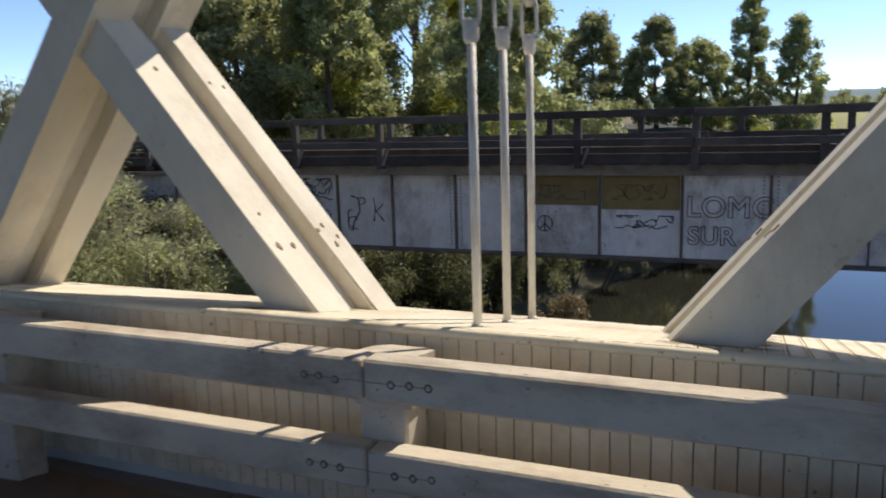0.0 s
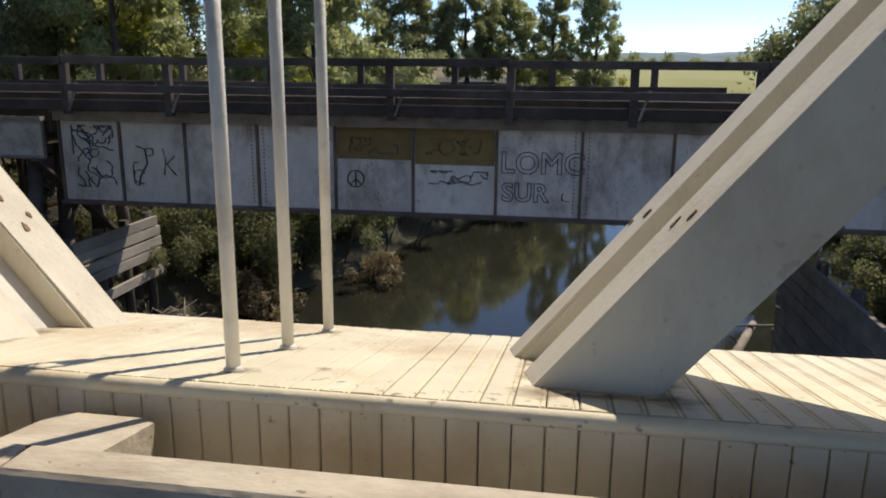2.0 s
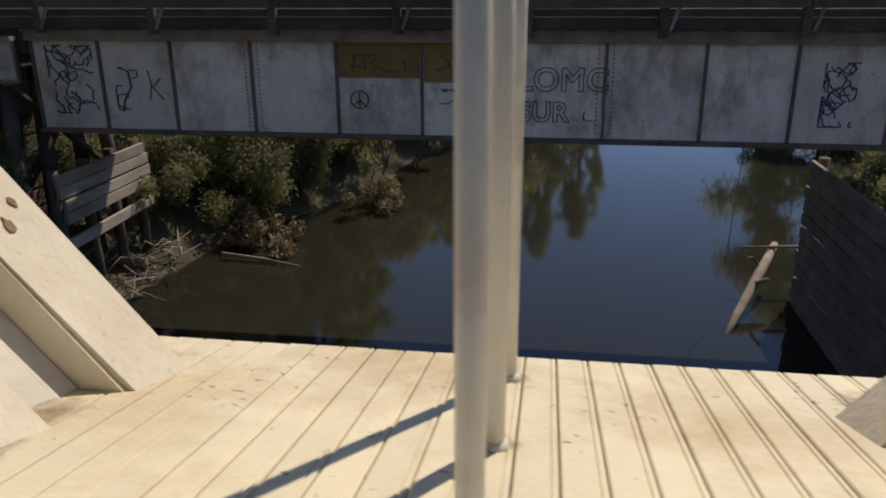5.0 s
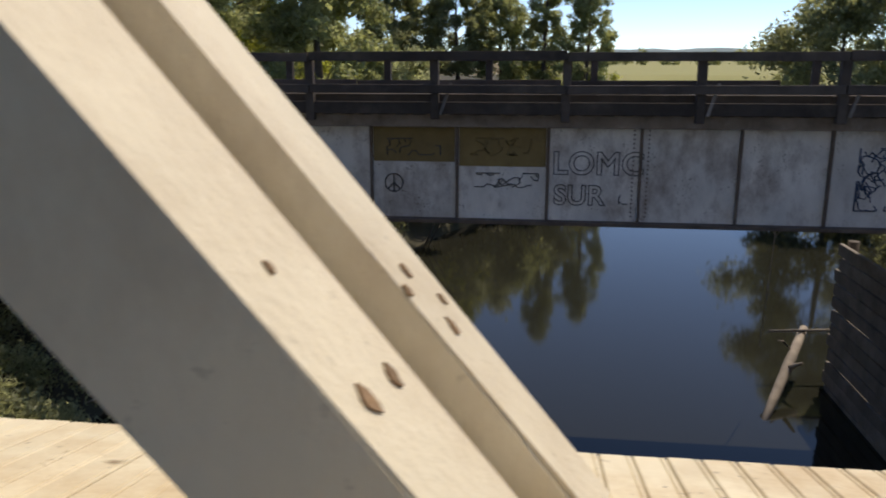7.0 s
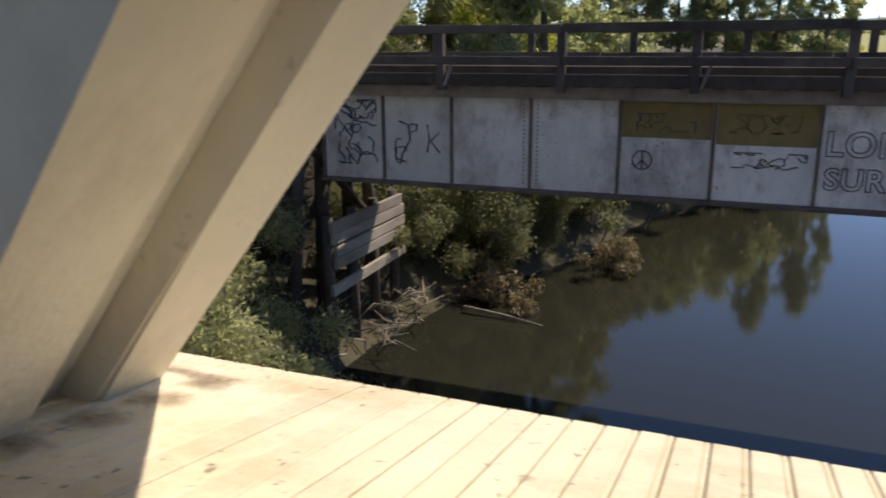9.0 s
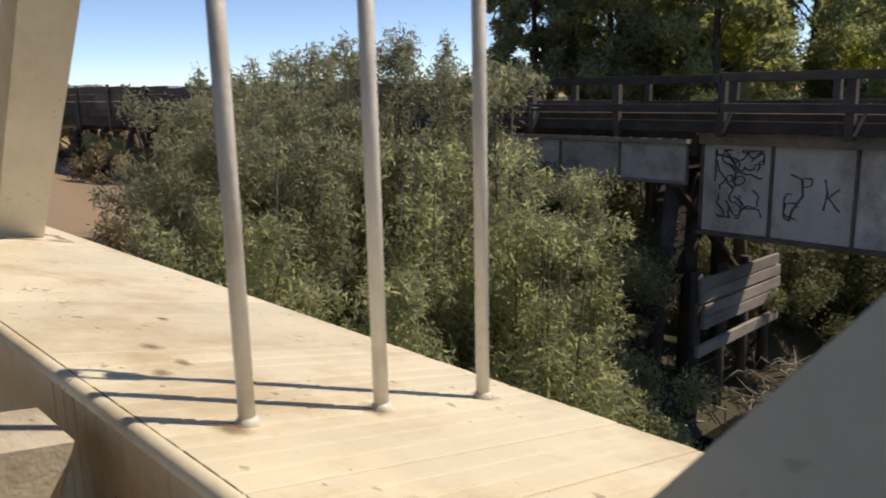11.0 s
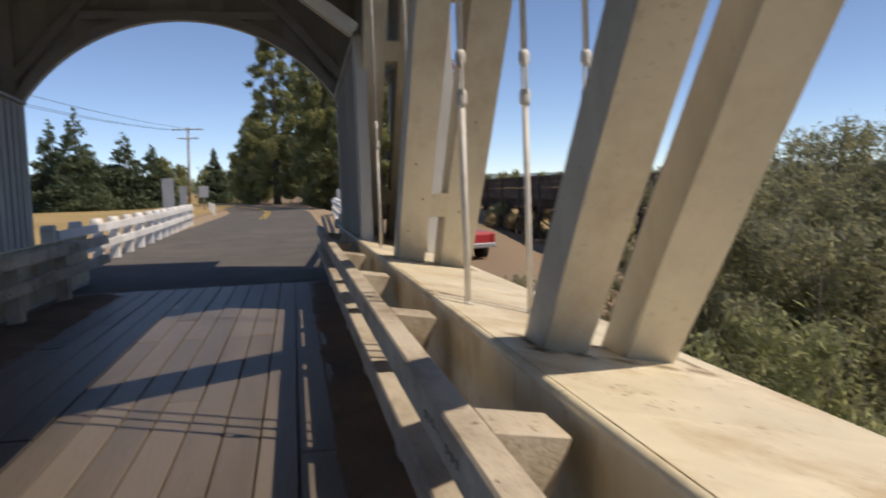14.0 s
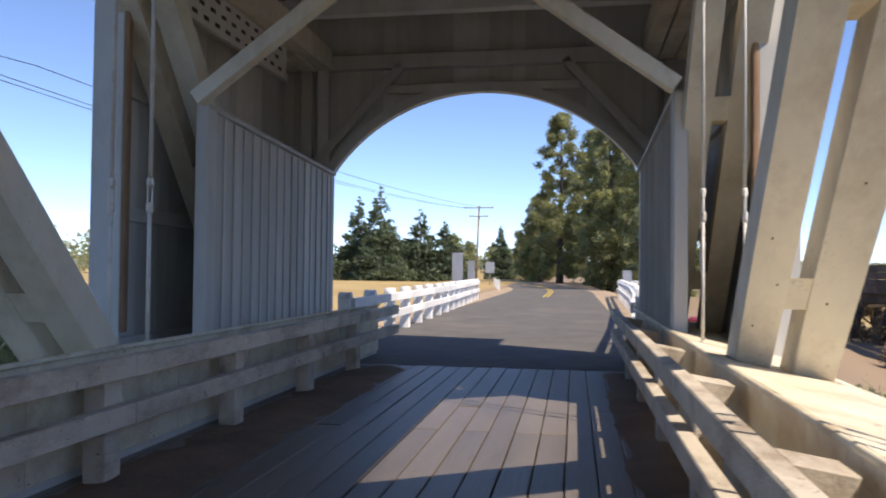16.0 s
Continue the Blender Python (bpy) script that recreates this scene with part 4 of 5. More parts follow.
# closed timber side of the trestle away from the river
side_t = thing("trestle_parapet", "dark closed timber parapet along the railway trestle", "parapet")
rb = random.Random(31)
x = -16.5
while x > TX0:
    h = 1.5 + 0.35 * smooth(-16, -40, x)
    for j in range(4):
        z0 = 0.5 + (h - 0.5) * j / 4
        z1 = 0.5 + (h - 0.5) * (j + 1) / 4 - 0.012
        part("board", boxbm(x - 3.98, x, GY - 0.66 + rb.uniform(-0.012, 0.012), GY - 0.60, z0, z1 + rb.uniform(-0.01, 0.01)), CREO, side_t)
    part("post", boxbm(x - 2.1, x - 1.9, GY - 0.76, GY - 0.68, -0.1, h + rb.uniform(0.02, 0.12)), CREO, side_t)
    x -= 4.0


def trestle_bent(x):
    t = thing("trestle_bent", "dark timber pile bent of the railway trestle", "trestle", "bents of the railway trestle", at=(x, GY + 1.2, 0))
    for k, lean in ((-1.6, -0.10), (-0.6, -0.03), (0.6, 0.03), (1.6, 0.10)):
        zb = min(ground_z(x, GY + 1.2 + k), WATER_Z + 4) - 0.6
        part("support", tube(bmesh.new(), [(0, k * 1.0 + lean * (0.0 - zb), zb), (0, k * 0.85, GZ1 - 0.5)], [0.17, 0.15], 8), CREO, t)
    part("cap", boxbm(-0.17, 0.17, -1.4, 2.1, GZ1 - 0.53, GZ1 - 0.252, bev=0.01), CREO, t)
    part("sway_brace", slant(bmesh.new(), (-0.2, -2.0, -3.4), (-0.2, 1.7, GZ1 - 0.8), 0.07, 0.2, (1, 0, 0)), CREO, t)
    part("sway_brace", slant(bmesh.new(), (0.2, 2.0, -3.4), (0.2, -1.7, GZ1 - 0.8), 0.07, 0.2, (1, 0, 0)), CREO, t)
    return t


for x in list(np.arange(gx0 - 0.5, -72, -3.4)) + list(np.arange(gx1 + 0.5, 58, 3.6)):
    trestle_bent(x)


def bulkhead(x, y0, y1, z0, z1, lean, label, n=7, mat_=GREYW, skip=()):
    """Plank retaining wall facing along x, on posts."""
    t = thing("plank_bulkhead", label, "retaining wall", "bulkheads of the railway bridge", at=(x, 0, 0))
    h = (z1 - z0) / n
    r = random.Random(int(x * 10))
    for i in range(n):
        if i in skip:
            continue
        a, b = y0 + r.uniform(-0.15, 0.15), y1 + r.uniform(-0.12, 0.12)
        part("plank", slant(bmesh.new(), (0, a, z0 + (i + 0.5) * h + r.uniform(-0.03, 0.03)), (0, b, z0 + (i + 0.5) * h + r.uniform(-0.03, 0.03)), 0.09, h * 0.86, (0, 0, 1), 0.008), mat_, t)
    s = -1 if x < 0 else 1
    for k in range(4):
        y = y0 + 0.15 + (y1 - y0 - 0.3) * k / 3
        part("post", tube(bmesh.new(), [(s * 0.19, y, z0 - 2.4), (s * 0.19, y, z1 + 0.05)], [0.13, 0.12], 8), CREO, t)
    return t


bulkhead(-9.7, 13.3, 16.8, -3.98, -2.34, 0, "weathered grey plank bulkhead under the railway bridge", 6, PALEW, (1,))
bulkhead(5.6, 10.2, 16.4, -6.4, -2.3, 0, "dark stacked timber bulkhead under the railway bridge", 14, GREYW)
bulkhead(-11.6, 14.6, 18.3, -4.0, 0.1, 0, "dark timber abutment below the girder end", 10, CREO)
bulkhead(9.6, 14.6, 18.3, -4.5, 0.1, 0, "dark timber abutment below the girder end", 11, CREO)

# ---------------------------------------------------------------- plants
def leaves_mesh(name, clumps, count, size, material, seed, flat=0.35, tall=1.0):
    """Many small bent leaves, scattered in and on the skin of ellipsoid clumps (cx, cy, cz, rx, ry, rz)."""
    r = np.random.RandomState(seed)
    cl = np.array(clumps, float)
    vol = (cl[:, 3] * cl[:, 4] + cl[:, 4] * cl[:, 5] + cl[:, 3] * cl[:, 5])
    pick = r.choice(len(cl), count, p=vol / vol.sum())
    d = r.normal(size=(count, 3))
    d /= np.linalg.norm(d, axis=1)[:, None]
    rad = 1 - np.abs(r.normal(0, 0.5, count))
    rad = np.clip(rad, 0.1, 1.25) + (r.rand(count) < 0.16) * r.rand(count) * 0.5
    c = cl[pick, :3] + d * rad[:, None] * cl[pick, 3:]
    u = r.normal(size=(count, 3))
    u /= np.linalg.norm(u, axis=1)[:, None]
    nrm = d * 0.5 + r.normal(size=(count, 3)) * 0.7 + np.array((0, 0, flat))
    v = np.cross(nrm, u)
    v /= np.linalg.norm(v, axis=1)[:, None] + 1e-9
    s = size * (0.55 + 0.9 * r.rand(count))[:, None]
    u, v = u * s * tall, v * s * 0.5
    pts = np.stack([c - u + v * 0.35, c + u, c + v * 0.2 - u * 0.2 - v * 1.3], 1).reshape(-1, 3)
    me = bpy.data.meshes.new(name)
    me.vertices.add(count * 3)
    me.vertices.foreach_set("co", pts.ravel())
    me.loops.add(count * 3)
    me.loops.foreach_set("vertex_index", np.arange(count * 3, dtype=np.int32))
    me.polygons.add(count)
    me.polygons.foreach_set("loop_start", np.arange(0, count * 3, 3, dtype=np.int32))
    me.update()
    me.validate()
    me.materials.append(material)
    return me


def blob(r, cx, cy, cz, R, n, squash=0.8, rmin=0.25, rmax=0.5):
    """Clumps for a crown with an uneven outline."""
    out = []
    for _ in range(n):
        a, b = r.uniform(0, math.tau), math.acos(r.uniform(-0.75, 1))
        k = R * r.uniform(0.35, 0.95)
        q = R * r.uniform(rmin, rmax)
        out.append((cx + k * math.sin(b) * math.cos(a), cy + k * math.sin(b) * math.sin(a), cz + k * math.cos(b) * squash, q, q, q * 0.75))
    return out


def tree(name, label, x, y, h, crown_r, material, seed, leaves=14000, size=0.14, low=0.25, lean=0.0, slim=1.0, group="", base=None, n=130, trunk_r=None):
    r = random.Random(seed)
    t = thing(name, label, "tree", group, at=(x, y, (ground_z(x, y) if base is None else base) - 0.15))
    tr = trunk_r or h * 0.018
    bm = bmesh.new()
    pts = [(lean * h * k * k + 0.1 * math.sin(k * 6 + seed), 0.1 * math.cos(k * 5 + seed), h * 0.93 * k) for k in (0, 0.15, 0.35, 0.55, 0.75, 1.0)]
    tube(bm, pts, [tr * 1.35, tr, tr * 0.85, tr * 0.6, tr * 0.38, tr * 0.1], 9)
    clumps = []
    for i in range(n):
        k = low + (1 - low) * (i + r.random()) / n
        prof = math.sin(math.pi * min(1, 0.12 + 0.86 * ((k - low) / (1 - low)) ** 0.8)) ** 0.7
        a = r.uniform(0, math.tau)
        R = crown_r * prof * r.uniform(0.35, 1.0) * slim
        c = Vector((lean * h * k * k + R * math.cos(a), R * math.sin(a), h * min(k, 0.97)))
        q = crown_r * r.uniform(0.11, 0.26)
        clumps.append((c.x, c.y, c.z, q, q, q * r.uniform(0.6, 1.1)))
        if i % 4 == 0:
            s = Vector((lean * h * k * k, 0, h * max(0.1, k - 0.12)))
            tube(bm, [s, (s + c) / 2 + Vector((0, 0, 0.02 * h)), c], [tr * 0.35 * (1.1 - k), tr * 0.22 * (1.1 - k), tr * 0.06], 5)
    part("trunk", bm, BARK, t)
    ob = new("crown", leaves_mesh("crown", clumps, int(leaves * 1.5), size * 0.95, material, seed))
    ob.parent = t
    return t


def conifer(name, label, x, y, h, r0, seed, leaves=9000, group=""):
    r = random.Random(seed)
    t = thing(name, label, "tree", group, at=(x, y, ground_z(x, y) - 0.1))
    bm = tube(bmesh.new(), [(0, 0, 0), (0, 0, h * 0.5), (0, 0, h * 0.98)], [h * 0.018, h * 0.012, h * 0.002], 8)
    clumps = []
    for i in range(26):
        k = (i + 0.5) / 26
        R = r0 * (1 - k) ** 0.85 + 0.12
        for j in range(max(3, int(9 * (1 - k)))):
            a = r.uniform(0, math.tau)
            q = R * r.uniform(0.55, 1.05)
            z = h * (0.05 + 0.94 * k) - 0.12 * q
            clumps.append((q * 0.62 * math.cos(a), q * 0.62 * math.sin(a), z, R * 0.36, R * 0.36, max(0.12, R * 0.15)))
            if j == 0:
                tube(bm, [(0, 0, z + 0.1 * q), (q * math.cos(a), q * math.sin(a), z)], [h * 0.004, h * 0.001], 4)
    part("trunk", bm, BARK, t)
    ob = new("crown", leaves_mesh("crown", clumps, int(leaves * 1.6), 0.26, NEEDLE, seed, flat=0.2))
    ob.parent = t
    return t


def shrub(name, label, clumps, leaves, size, material, seed, category="shrub", group="", stems=10, tall=1.0):
    r = random.Random(seed)
    cx, cy = np.mean([c[0] for c in clumps]), np.mean([c[1] for c in clumps])
    gz = ground_z(cx, cy)
    t = thing(name, label, category, group, at=(cx, cy, gz))
    cl = [(c[0] - cx, c[1] - cy, c[2] - gz, *c[3:]) for c in clumps]
    bm = bmesh.new()
    for k in range(stems):
        c = r.choice(cl)
        b = Vector((c[0] * 0.5 + r.uniform(-0.2, 0.2), c[1] * 0.5 + r.uniform(-0.2, 0.2), 0))
        b.z = ground_z(cx + b.x, cy + b.y) - gz - 0.1
        e = Vector((c[0], c[1], c[2] + c[5] * 0.6))
        tube(bm, [b, (b + e) / 2 + Vector((r.uniform(-0.15, 0.15), r.uniform(-0.15, 0.15), 0.1)), e], [0.035, 0.022, 0.006], 5)
    tagged(part("branching", bm, BARK, t), kind="stuff")
    ob = new("leaves", leaves_mesh("leaves", cl, int(leaves * 1.15), size * 1.12, material, seed, tall=tall))
    ob.parent = t
    return t


R_ = random.Random(21)
# willow thicket on the bank
for i, (x, y, top, rad) in enumerate(((-14.4, 9.3, 2.35, 2.4), (-12.2, 9.8, 1.8, 2.2), (-17.0, 9.2, 2.3, 2.3), (-11.2, 8.0, 0.4, 1.9),
                                      (-13.2, 5.4, 0.7, 1.7), (-15.2, 6.0, 1.3, 1.8), (-11.6, 4.2, -0.5, 1.6), (-9.9, 5.6, -1.4, 1.6), (-9.8, 8.6, -1.0, 1.6),
                                      (-13.6, 7.2, 1.1, 2.0), (-16.6, 7.8, 1.8, 2.0), (-19.4, 10.8, 1.5, 2.0), (-11.3, 11.3, -0.6, 1.5), (-21.5, 9.8, 1.0, 1.8))):
    g = ground_z(x, y)
    cl = []
    for _ in range(60):
        a, k = R_.uniform(0, math.tau), R_.uniform(0, 1) ** 0.6
        z = g + (top - g) * R_.uniform(0.12, 0.97) * (1 - 0.45 * k * k)
        q = R_.uniform(0.22, 0.55)
        cl.append((x + rad * k * math.cos(a), y + rad * k * math.sin(a), z, q, q, q * 0.95))
    for _ in range(16):
        a, k = R_.uniform(0, math.tau), R_.uniform(0, 0.75)
        cl.append((x + rad * k * math.cos(a), y + rad * k * math.sin(a), top * R_.uniform(0.72, 0.92), 0.2, 0.2, 0.32))
    shrub("willow_shrub", "grey-green willow shrub with fine leaves on the river bank", cl, 21000, 0.037, LEAF_WILLOW if x < -12 else LEAF_BANK, 100 + i, group="willow shrubs on the bank", stems=22, tall=1.5)
# green bushes down the slope
for i in range(15):
    x, y = R_.uniform(-12.5, -8.6), R_.uniform(2.6, 12.6)
    x = min(x, river_left(y) - 1.1 - 0.05 * max(0.0, y - 6))
    g = ground_z(x, y)
    cl = []
    for _ in range(14):
        cl.append((x + R_.gauss(0, 0.7), y + R_.gauss(0, 0.8), g + R_.uniform(0.1, 1.6), *(R_.uniform(0.25, 0.55),) * 3))
    shrub("bank_bush", "green leafy bush on the river bank", cl, 8000, 0.045, LEAF_BANK if i % 4 else LEAF_WILLOW, 200 + i, group="bushes on the bank", stems=8)
# overhanging brush on the far side of the railway, both banks, leaves coloured as shaded
for i in range(12):
    y = 19 + i * 2.3
    for side in (0, 1):
        x = river_left(y) - R_.uniform(1.9, 3.2) if side == 0 else river_right(y) + R_.uniform(0.4, 1.8)
        g = ground_z(x, y)
        cl = [(x + R_.gauss(0, 0.9), y + R_.gauss(0, 0.9), max(g, WATER_Z) + R_.uniform(0.2, 2.6), *(R_.uniform(0.35, 0.7),) * 3) for _ in range(13)]
        shrub("bank_brush", "dark brush hanging over the water", cl, 8000, 0.06, LEAF_SHADED, 300 + i * 2 + side, group="brush along the water", stems=7)
# growth under the railway, shade put into its leaf colour, and on the road side of the other truss
for i, (x, y, h) in enumerate(((-10.9, 19.7, 0.8), (-8.9, 21.4, 1.4), (-8.2, 22.9, 1.5), (-7.6, 24.8, 1.8), (-11.4, 17.0, 1.2), (-9.6, 19.8, 1.3), (-10.4, 21.6, 1.8), (-9.4, 23.5, 2.0), (-11.2, 24.5, 2.6), (-12.6, 22.0, 2.6), (-13.2, 20.0, 2.4), (-12.4, 15.5, 1.6), (-13.5, 18.0, 2.0), (-11.8, 20.5, 2.2), (-14.6, 13.6, 1.6), (-12.6, 12.8, 1.2), (-16.5, 16.5, 1.8), (10.8, 20.0, 2.0), (11.5, 13.0, 1.8))):
    g = ground_z(x, y)
    cl = [(x + R_.gauss(0, 0.9), y + R_.gauss(0, 0.9), g + R_.uniform(0.1, h), *(R_.uniform(0.3, 0.6),) * 3) for _ in range(16)]
    shrub("undergrowth", "dark green undergrowth below the railway", cl, 9000, 0.05, LEAF_SHADED, 350 + i, group="undergrowth", stems=8)
for i, (x, y, top) in enumerate(((-12.5, -8.2, 0.5), (-14.8, -9.0, 0.9), (-17.0, -10.2, 1.0), (-11.0, -10.5, 0.3), (-14.0, -12.0, 1.2))):
    g = ground_z(x, y)
    cl = [(x + R_.gauss(0, 0.8), y + R_.gauss(0, 0.8), g + (top - g) * R_.uniform(0.1, 1.0), *(R_.uniform(0.3, 0.55),) * 3) for _ in range(18)]
    shrub("bank_bush", "green leafy bush beside the bridge", cl, 9000, 0.06, LEAF_BANK, 370 + i, group="bushes on the bank", stems=8)
# pale dead branches at the water
for i, (x, y) in enumerate(((-5.3, 22.5), (-8.0, 19.6), (-7.6, 18.4))):
    cl = [(x + R_.gauss(0, 0.5), y + R_.gauss(0, 0.4), WATER_Z + R_.uniform(0.1, 0.9), *(R_.uniform(0.2, 0.4),) * 3) for _ in range(8)]
    shrub("dead_brush", "pale dry brush at the water's edge", cl, 1200, 0.07, LEAF_DRY, 400 + i, group="dry brush", stems=40)

# trees beyond the railway
for i, (x, y, h, cr, m, lv, low, slim, nm, lb) in enumerate((
        (-24.8, 33, 15, 4.6, LEAF_DARK, 30000, 0.08, 1, "broadleaf_tree", "tall dark broadleaf tree beyond the railway"),
        (-23, 36, 18, 4.8, LEAF_DARK, 30000, 0.08, 1, "broadleaf_tree", "tall dark broadleaf tree beyond the railway"),
        (-17.6, 38, 16, 4.0, LEAF_MID, 26000, 0.08, 1, "broadleaf_tree", "tall green broadleaf tree beyond the railway"),
        (-21.0, 26.5, 9, 3.0, LEAF_DARK, 20000, 0.1, 1, "broadleaf_tree", "dark broadleaf tree close behind the railway"),
        (-17.2, 28, 9, 2.8, LEAF_MID, 18000, 0.1, 1, "broadleaf_tree", "green broadleaf tree close behind the railway"),
        (-16.4, 45, 10.5, 2.4, LEAF_YEL, 9000, 0.2, 0.8, "young_tree", "yellow-green young tree with thin stems"),
        (-13.8, 47, 11.5, 2.0, LEAF_YEL, 6500, 0.25, 0.8, "young_tree", "yellow-green young tree with thin stems"),
        (-18.6, 46, 12, 2.6, LEAF_YEL, 8000, 0.2, 0.9, "young_tree", "yellow-green young tree with thin stems"),
        (-15.2, 49, 12.5, 1.4, LEAF_MID, 1500, 0.4, 0.8, "bare_topped_tree", "thin half-bare tree against the sky"),
        (-11.6, 57.1, 8.5, 3.1, LEAF_DARK, 18000, 0.1, 1, "round_tree", "dark round-crowned tree across the field"),
        (-7.2, 58.5, 8.2, 2.8, LEAF_DARK, 17000, 0.1, 1, "round_tree", "dark round-crowned tree across the field"),
        (-4.1, 61.3, 6.7, 2.7, LEAF_MID, 12000, 0.06, 1, "round_tree", "mid-green rounded tree across the field"),
        (-0.7, 59.9, 10.3, 2.1, LEAF_MID, 9000, 0.1, 0.9, "poplar_tree", "slim open-crowned poplar against the sky"),
        (2.5, 60.6, 9.6, 2.1, LEAF_MID, 9000, 0.1, 0.9, "poplar_tree", "slim open-crowned poplar against the sky"),
        (-24.3, 25.5, 9, 2.4, LEAF_DARK, 18000, 0.1, 1, "broadleaf_tree", "dark broadleaf tree close behind the railway"),
        (-9.2, 28.5, 10.5, 3.0, LEAF_MID, 20000, 0.08, 1, "broadleaf_tree", "green broadleaf tree on the bank behind the railway"),
        (13.2, 39, 12, 4.6, LEAF_DARK, 26000, 0.06, 1, "broadleaf_tree", "large dark tree on the far river bank"),
        (22, 41, 14, 5.5, LEAF_DARK, 24000, 0.06, 1, "broadleaf_tree", "large dark tree on the far river bank"),
        (29, 37, 13, 5.0, LEAF_DARK, 18000, 0.06, 1, "broadleaf_tree", "large dark tree on the far river bank"))):
    tree(nm, lb, x, y, h, cr, m, 500 + i, lv, 0.16, low, slim=slim, group="trees beyond the railway")
for i in range(7):
    x, y = -2 + i * 4.5, 66 + R_.uniform(-3, 3)
    cl = [(x + R_.gauss(0, 1.6), y + R_.gauss(0, 1.2), ground_z(x, y) + R_.uniform(0.2, 1.7), *(R_.uniform(0.4, 0.8),) * 3) for _ in range(10)]
    shrub("field_brush", "yellow-green brush at the field edge", cl, 2400, 0.13, LEAF_YEL if i % 2 else LEAF_BANK, 600 + i, group="brush at the field edge", stems=6)

for i in range(17):
    x, y = -24 + i * 1.3 + R_.uniform(-0.6, 0.6), 29 + R_.uniform(0, 9) + i * 0.25
    g = ground_z(x, y)
    cl = [(x + R_.gauss(0, 1.1), y + R_.gauss(0, 1.0), g + R_.uniform(0.3, 3.6 if i < 11 else 2.6), *(R_.uniform(0.4, 0.8),) * 3) for _ in range(16)]
    shrub("field_brush", "green brush behind the railway", cl, 6000, 0.09, (LEAF_BANK, LEAF_MID, LEAF_YEL)[i % 3], 640 + i, group="brush behind the railway", stems=10)

# dry growth under and in front of the trestle
for i in range(16):
    x, y = -15.5 - i * 2.7, R_.uniform(11.6, 14) if i % 2 else R_.uniform(18, 22)
    g = ground_z(x, y)
    cl = [(x + R_.gauss(0, 1.0), y + R_.gauss(0, 0.8), g + R_.uniform(0.05, 1.3), *(R_.uniform(0.25, 0.5),) * 3) for _ in range(14)]
    shrub("dry_brush", "dry yellow brush under the trestle", cl, 4200, 0.07, LEAF_DRY if i % 3 else LEAF_BANK, 660 + i, group="dry brush under the trestle", stems=14, tall=1.4)

# along the road beyond the portal
for i, (x, y, h, cr, m) in enumerate(((-100, -2.6, 21, 3.6, LEAF_DARK), (-104, 1.5, 20, 3.8, LEAF_DARK), (-85, 2.6, 19, 3.6, LEAF_DARK), (-66, 6.2, 17.5, 3.6, LEAF_DARK), (-74, 6.5, 19, 3.8, LEAF_DARK), (-84, 5.2, 17, 3.8, LEAF_DARK),
                                      (-96, 3.2, 14.5, 4.2, LEAF_DARK), (-112, -5.5, 12, 3.6, LEAF_DARK), (-120, -6.0, 9, 4.0, LEAF_DARK))):
    tree("roadside_tree", "tall dense roadside tree with a dark crown", x, y, h, cr, m, 700 + i, 20000, 0.2, 0.06, group="trees along the road")
tree("autumn_tree", "small tree with orange autumn leaves", -47, 7.4, 10.5, 1.6, LEAF_RED, 720, 2500, 0.12, 0.55, group="trees along the road")
for i, (x, y, h, r0) in enumerate(((-92, -36, 8.8, 3.6), (-92, -31, 8.2, 3.4), (-95, -26.5, 9.0, 3.4), (-92, -23, 9.8, 3.6), (-98, -19.5, 7.8, 4.0), (-98, -16.5, 6.5, 3.4),
                                   (-100, -43, 9, 4), (-104, -50, 9, 4), (-104, -57, 9, 4), (-128, -12.5, 7.6, 2.4))):
    conifer("fir_tree", "dark green conical fir tree across the dry field", x, y, h * 1.14, r0 * 1.22, 740 + i, 9000, "firs across the field")


def wood(name, label, pts, hmin, hmax, count, size, material, seed, depth=8):
    r = random.Random(seed)
    cl = []
    for (xa, ya), (xb, yb) in zip(pts, pts[1:]):
        n = int(math.hypot(xb - xa, yb - ya) / 5)
        for k in range(n):
            t = (k + r.random()) / n
            x, y = xa + (xb - xa) * t + r.uniform(-depth, depth), ya + (yb - ya) * t + r.uniform(-depth, depth)
            h = r.uniform(hmin, hmax)
            g = ground_z(x, y)
            cl.append((x, y, g + h * 0.35, 4.2, 4.2, h * 0.36))
            cl.append((x + r.uniform(-1, 1), y, g + h * 0.72, 2.6, 2.6, h * 0.28))
    ob = new(name, leaves_mesh(name, cl, count, size, material, seed))
    return tagged(ob, label, "woods", kind="stuff")


wood("far_woods", "far tree line across the dry fields", [(-260, -160), (-250, -60), (-230, -5), (-210, 40)], 7, 14, 50000, 0.8, LEAF_DARK, 1)
wood("far_woods", "far tree line beyond the railway", [(-430, 60), (-350, 200), (-180, 360), (60, 420), (300, 400)], 4, 9, 36000, 1.0, LEAF_DARK, 2, 14)
wood("far_woods", "trees on the plain behind the other truss", [(-175, -60), (-130, -105), (-60, -70), (0, -70), (90, -60)], 6, 11, 26000, 0.5, LEAF_BANK, 3)
wood("river_woods", "trees on the river bank behind the other truss", [(-16, -16), (-14, -40)], 3, 6, 16000, 0.25, LEAF_BANK, 4, 3)

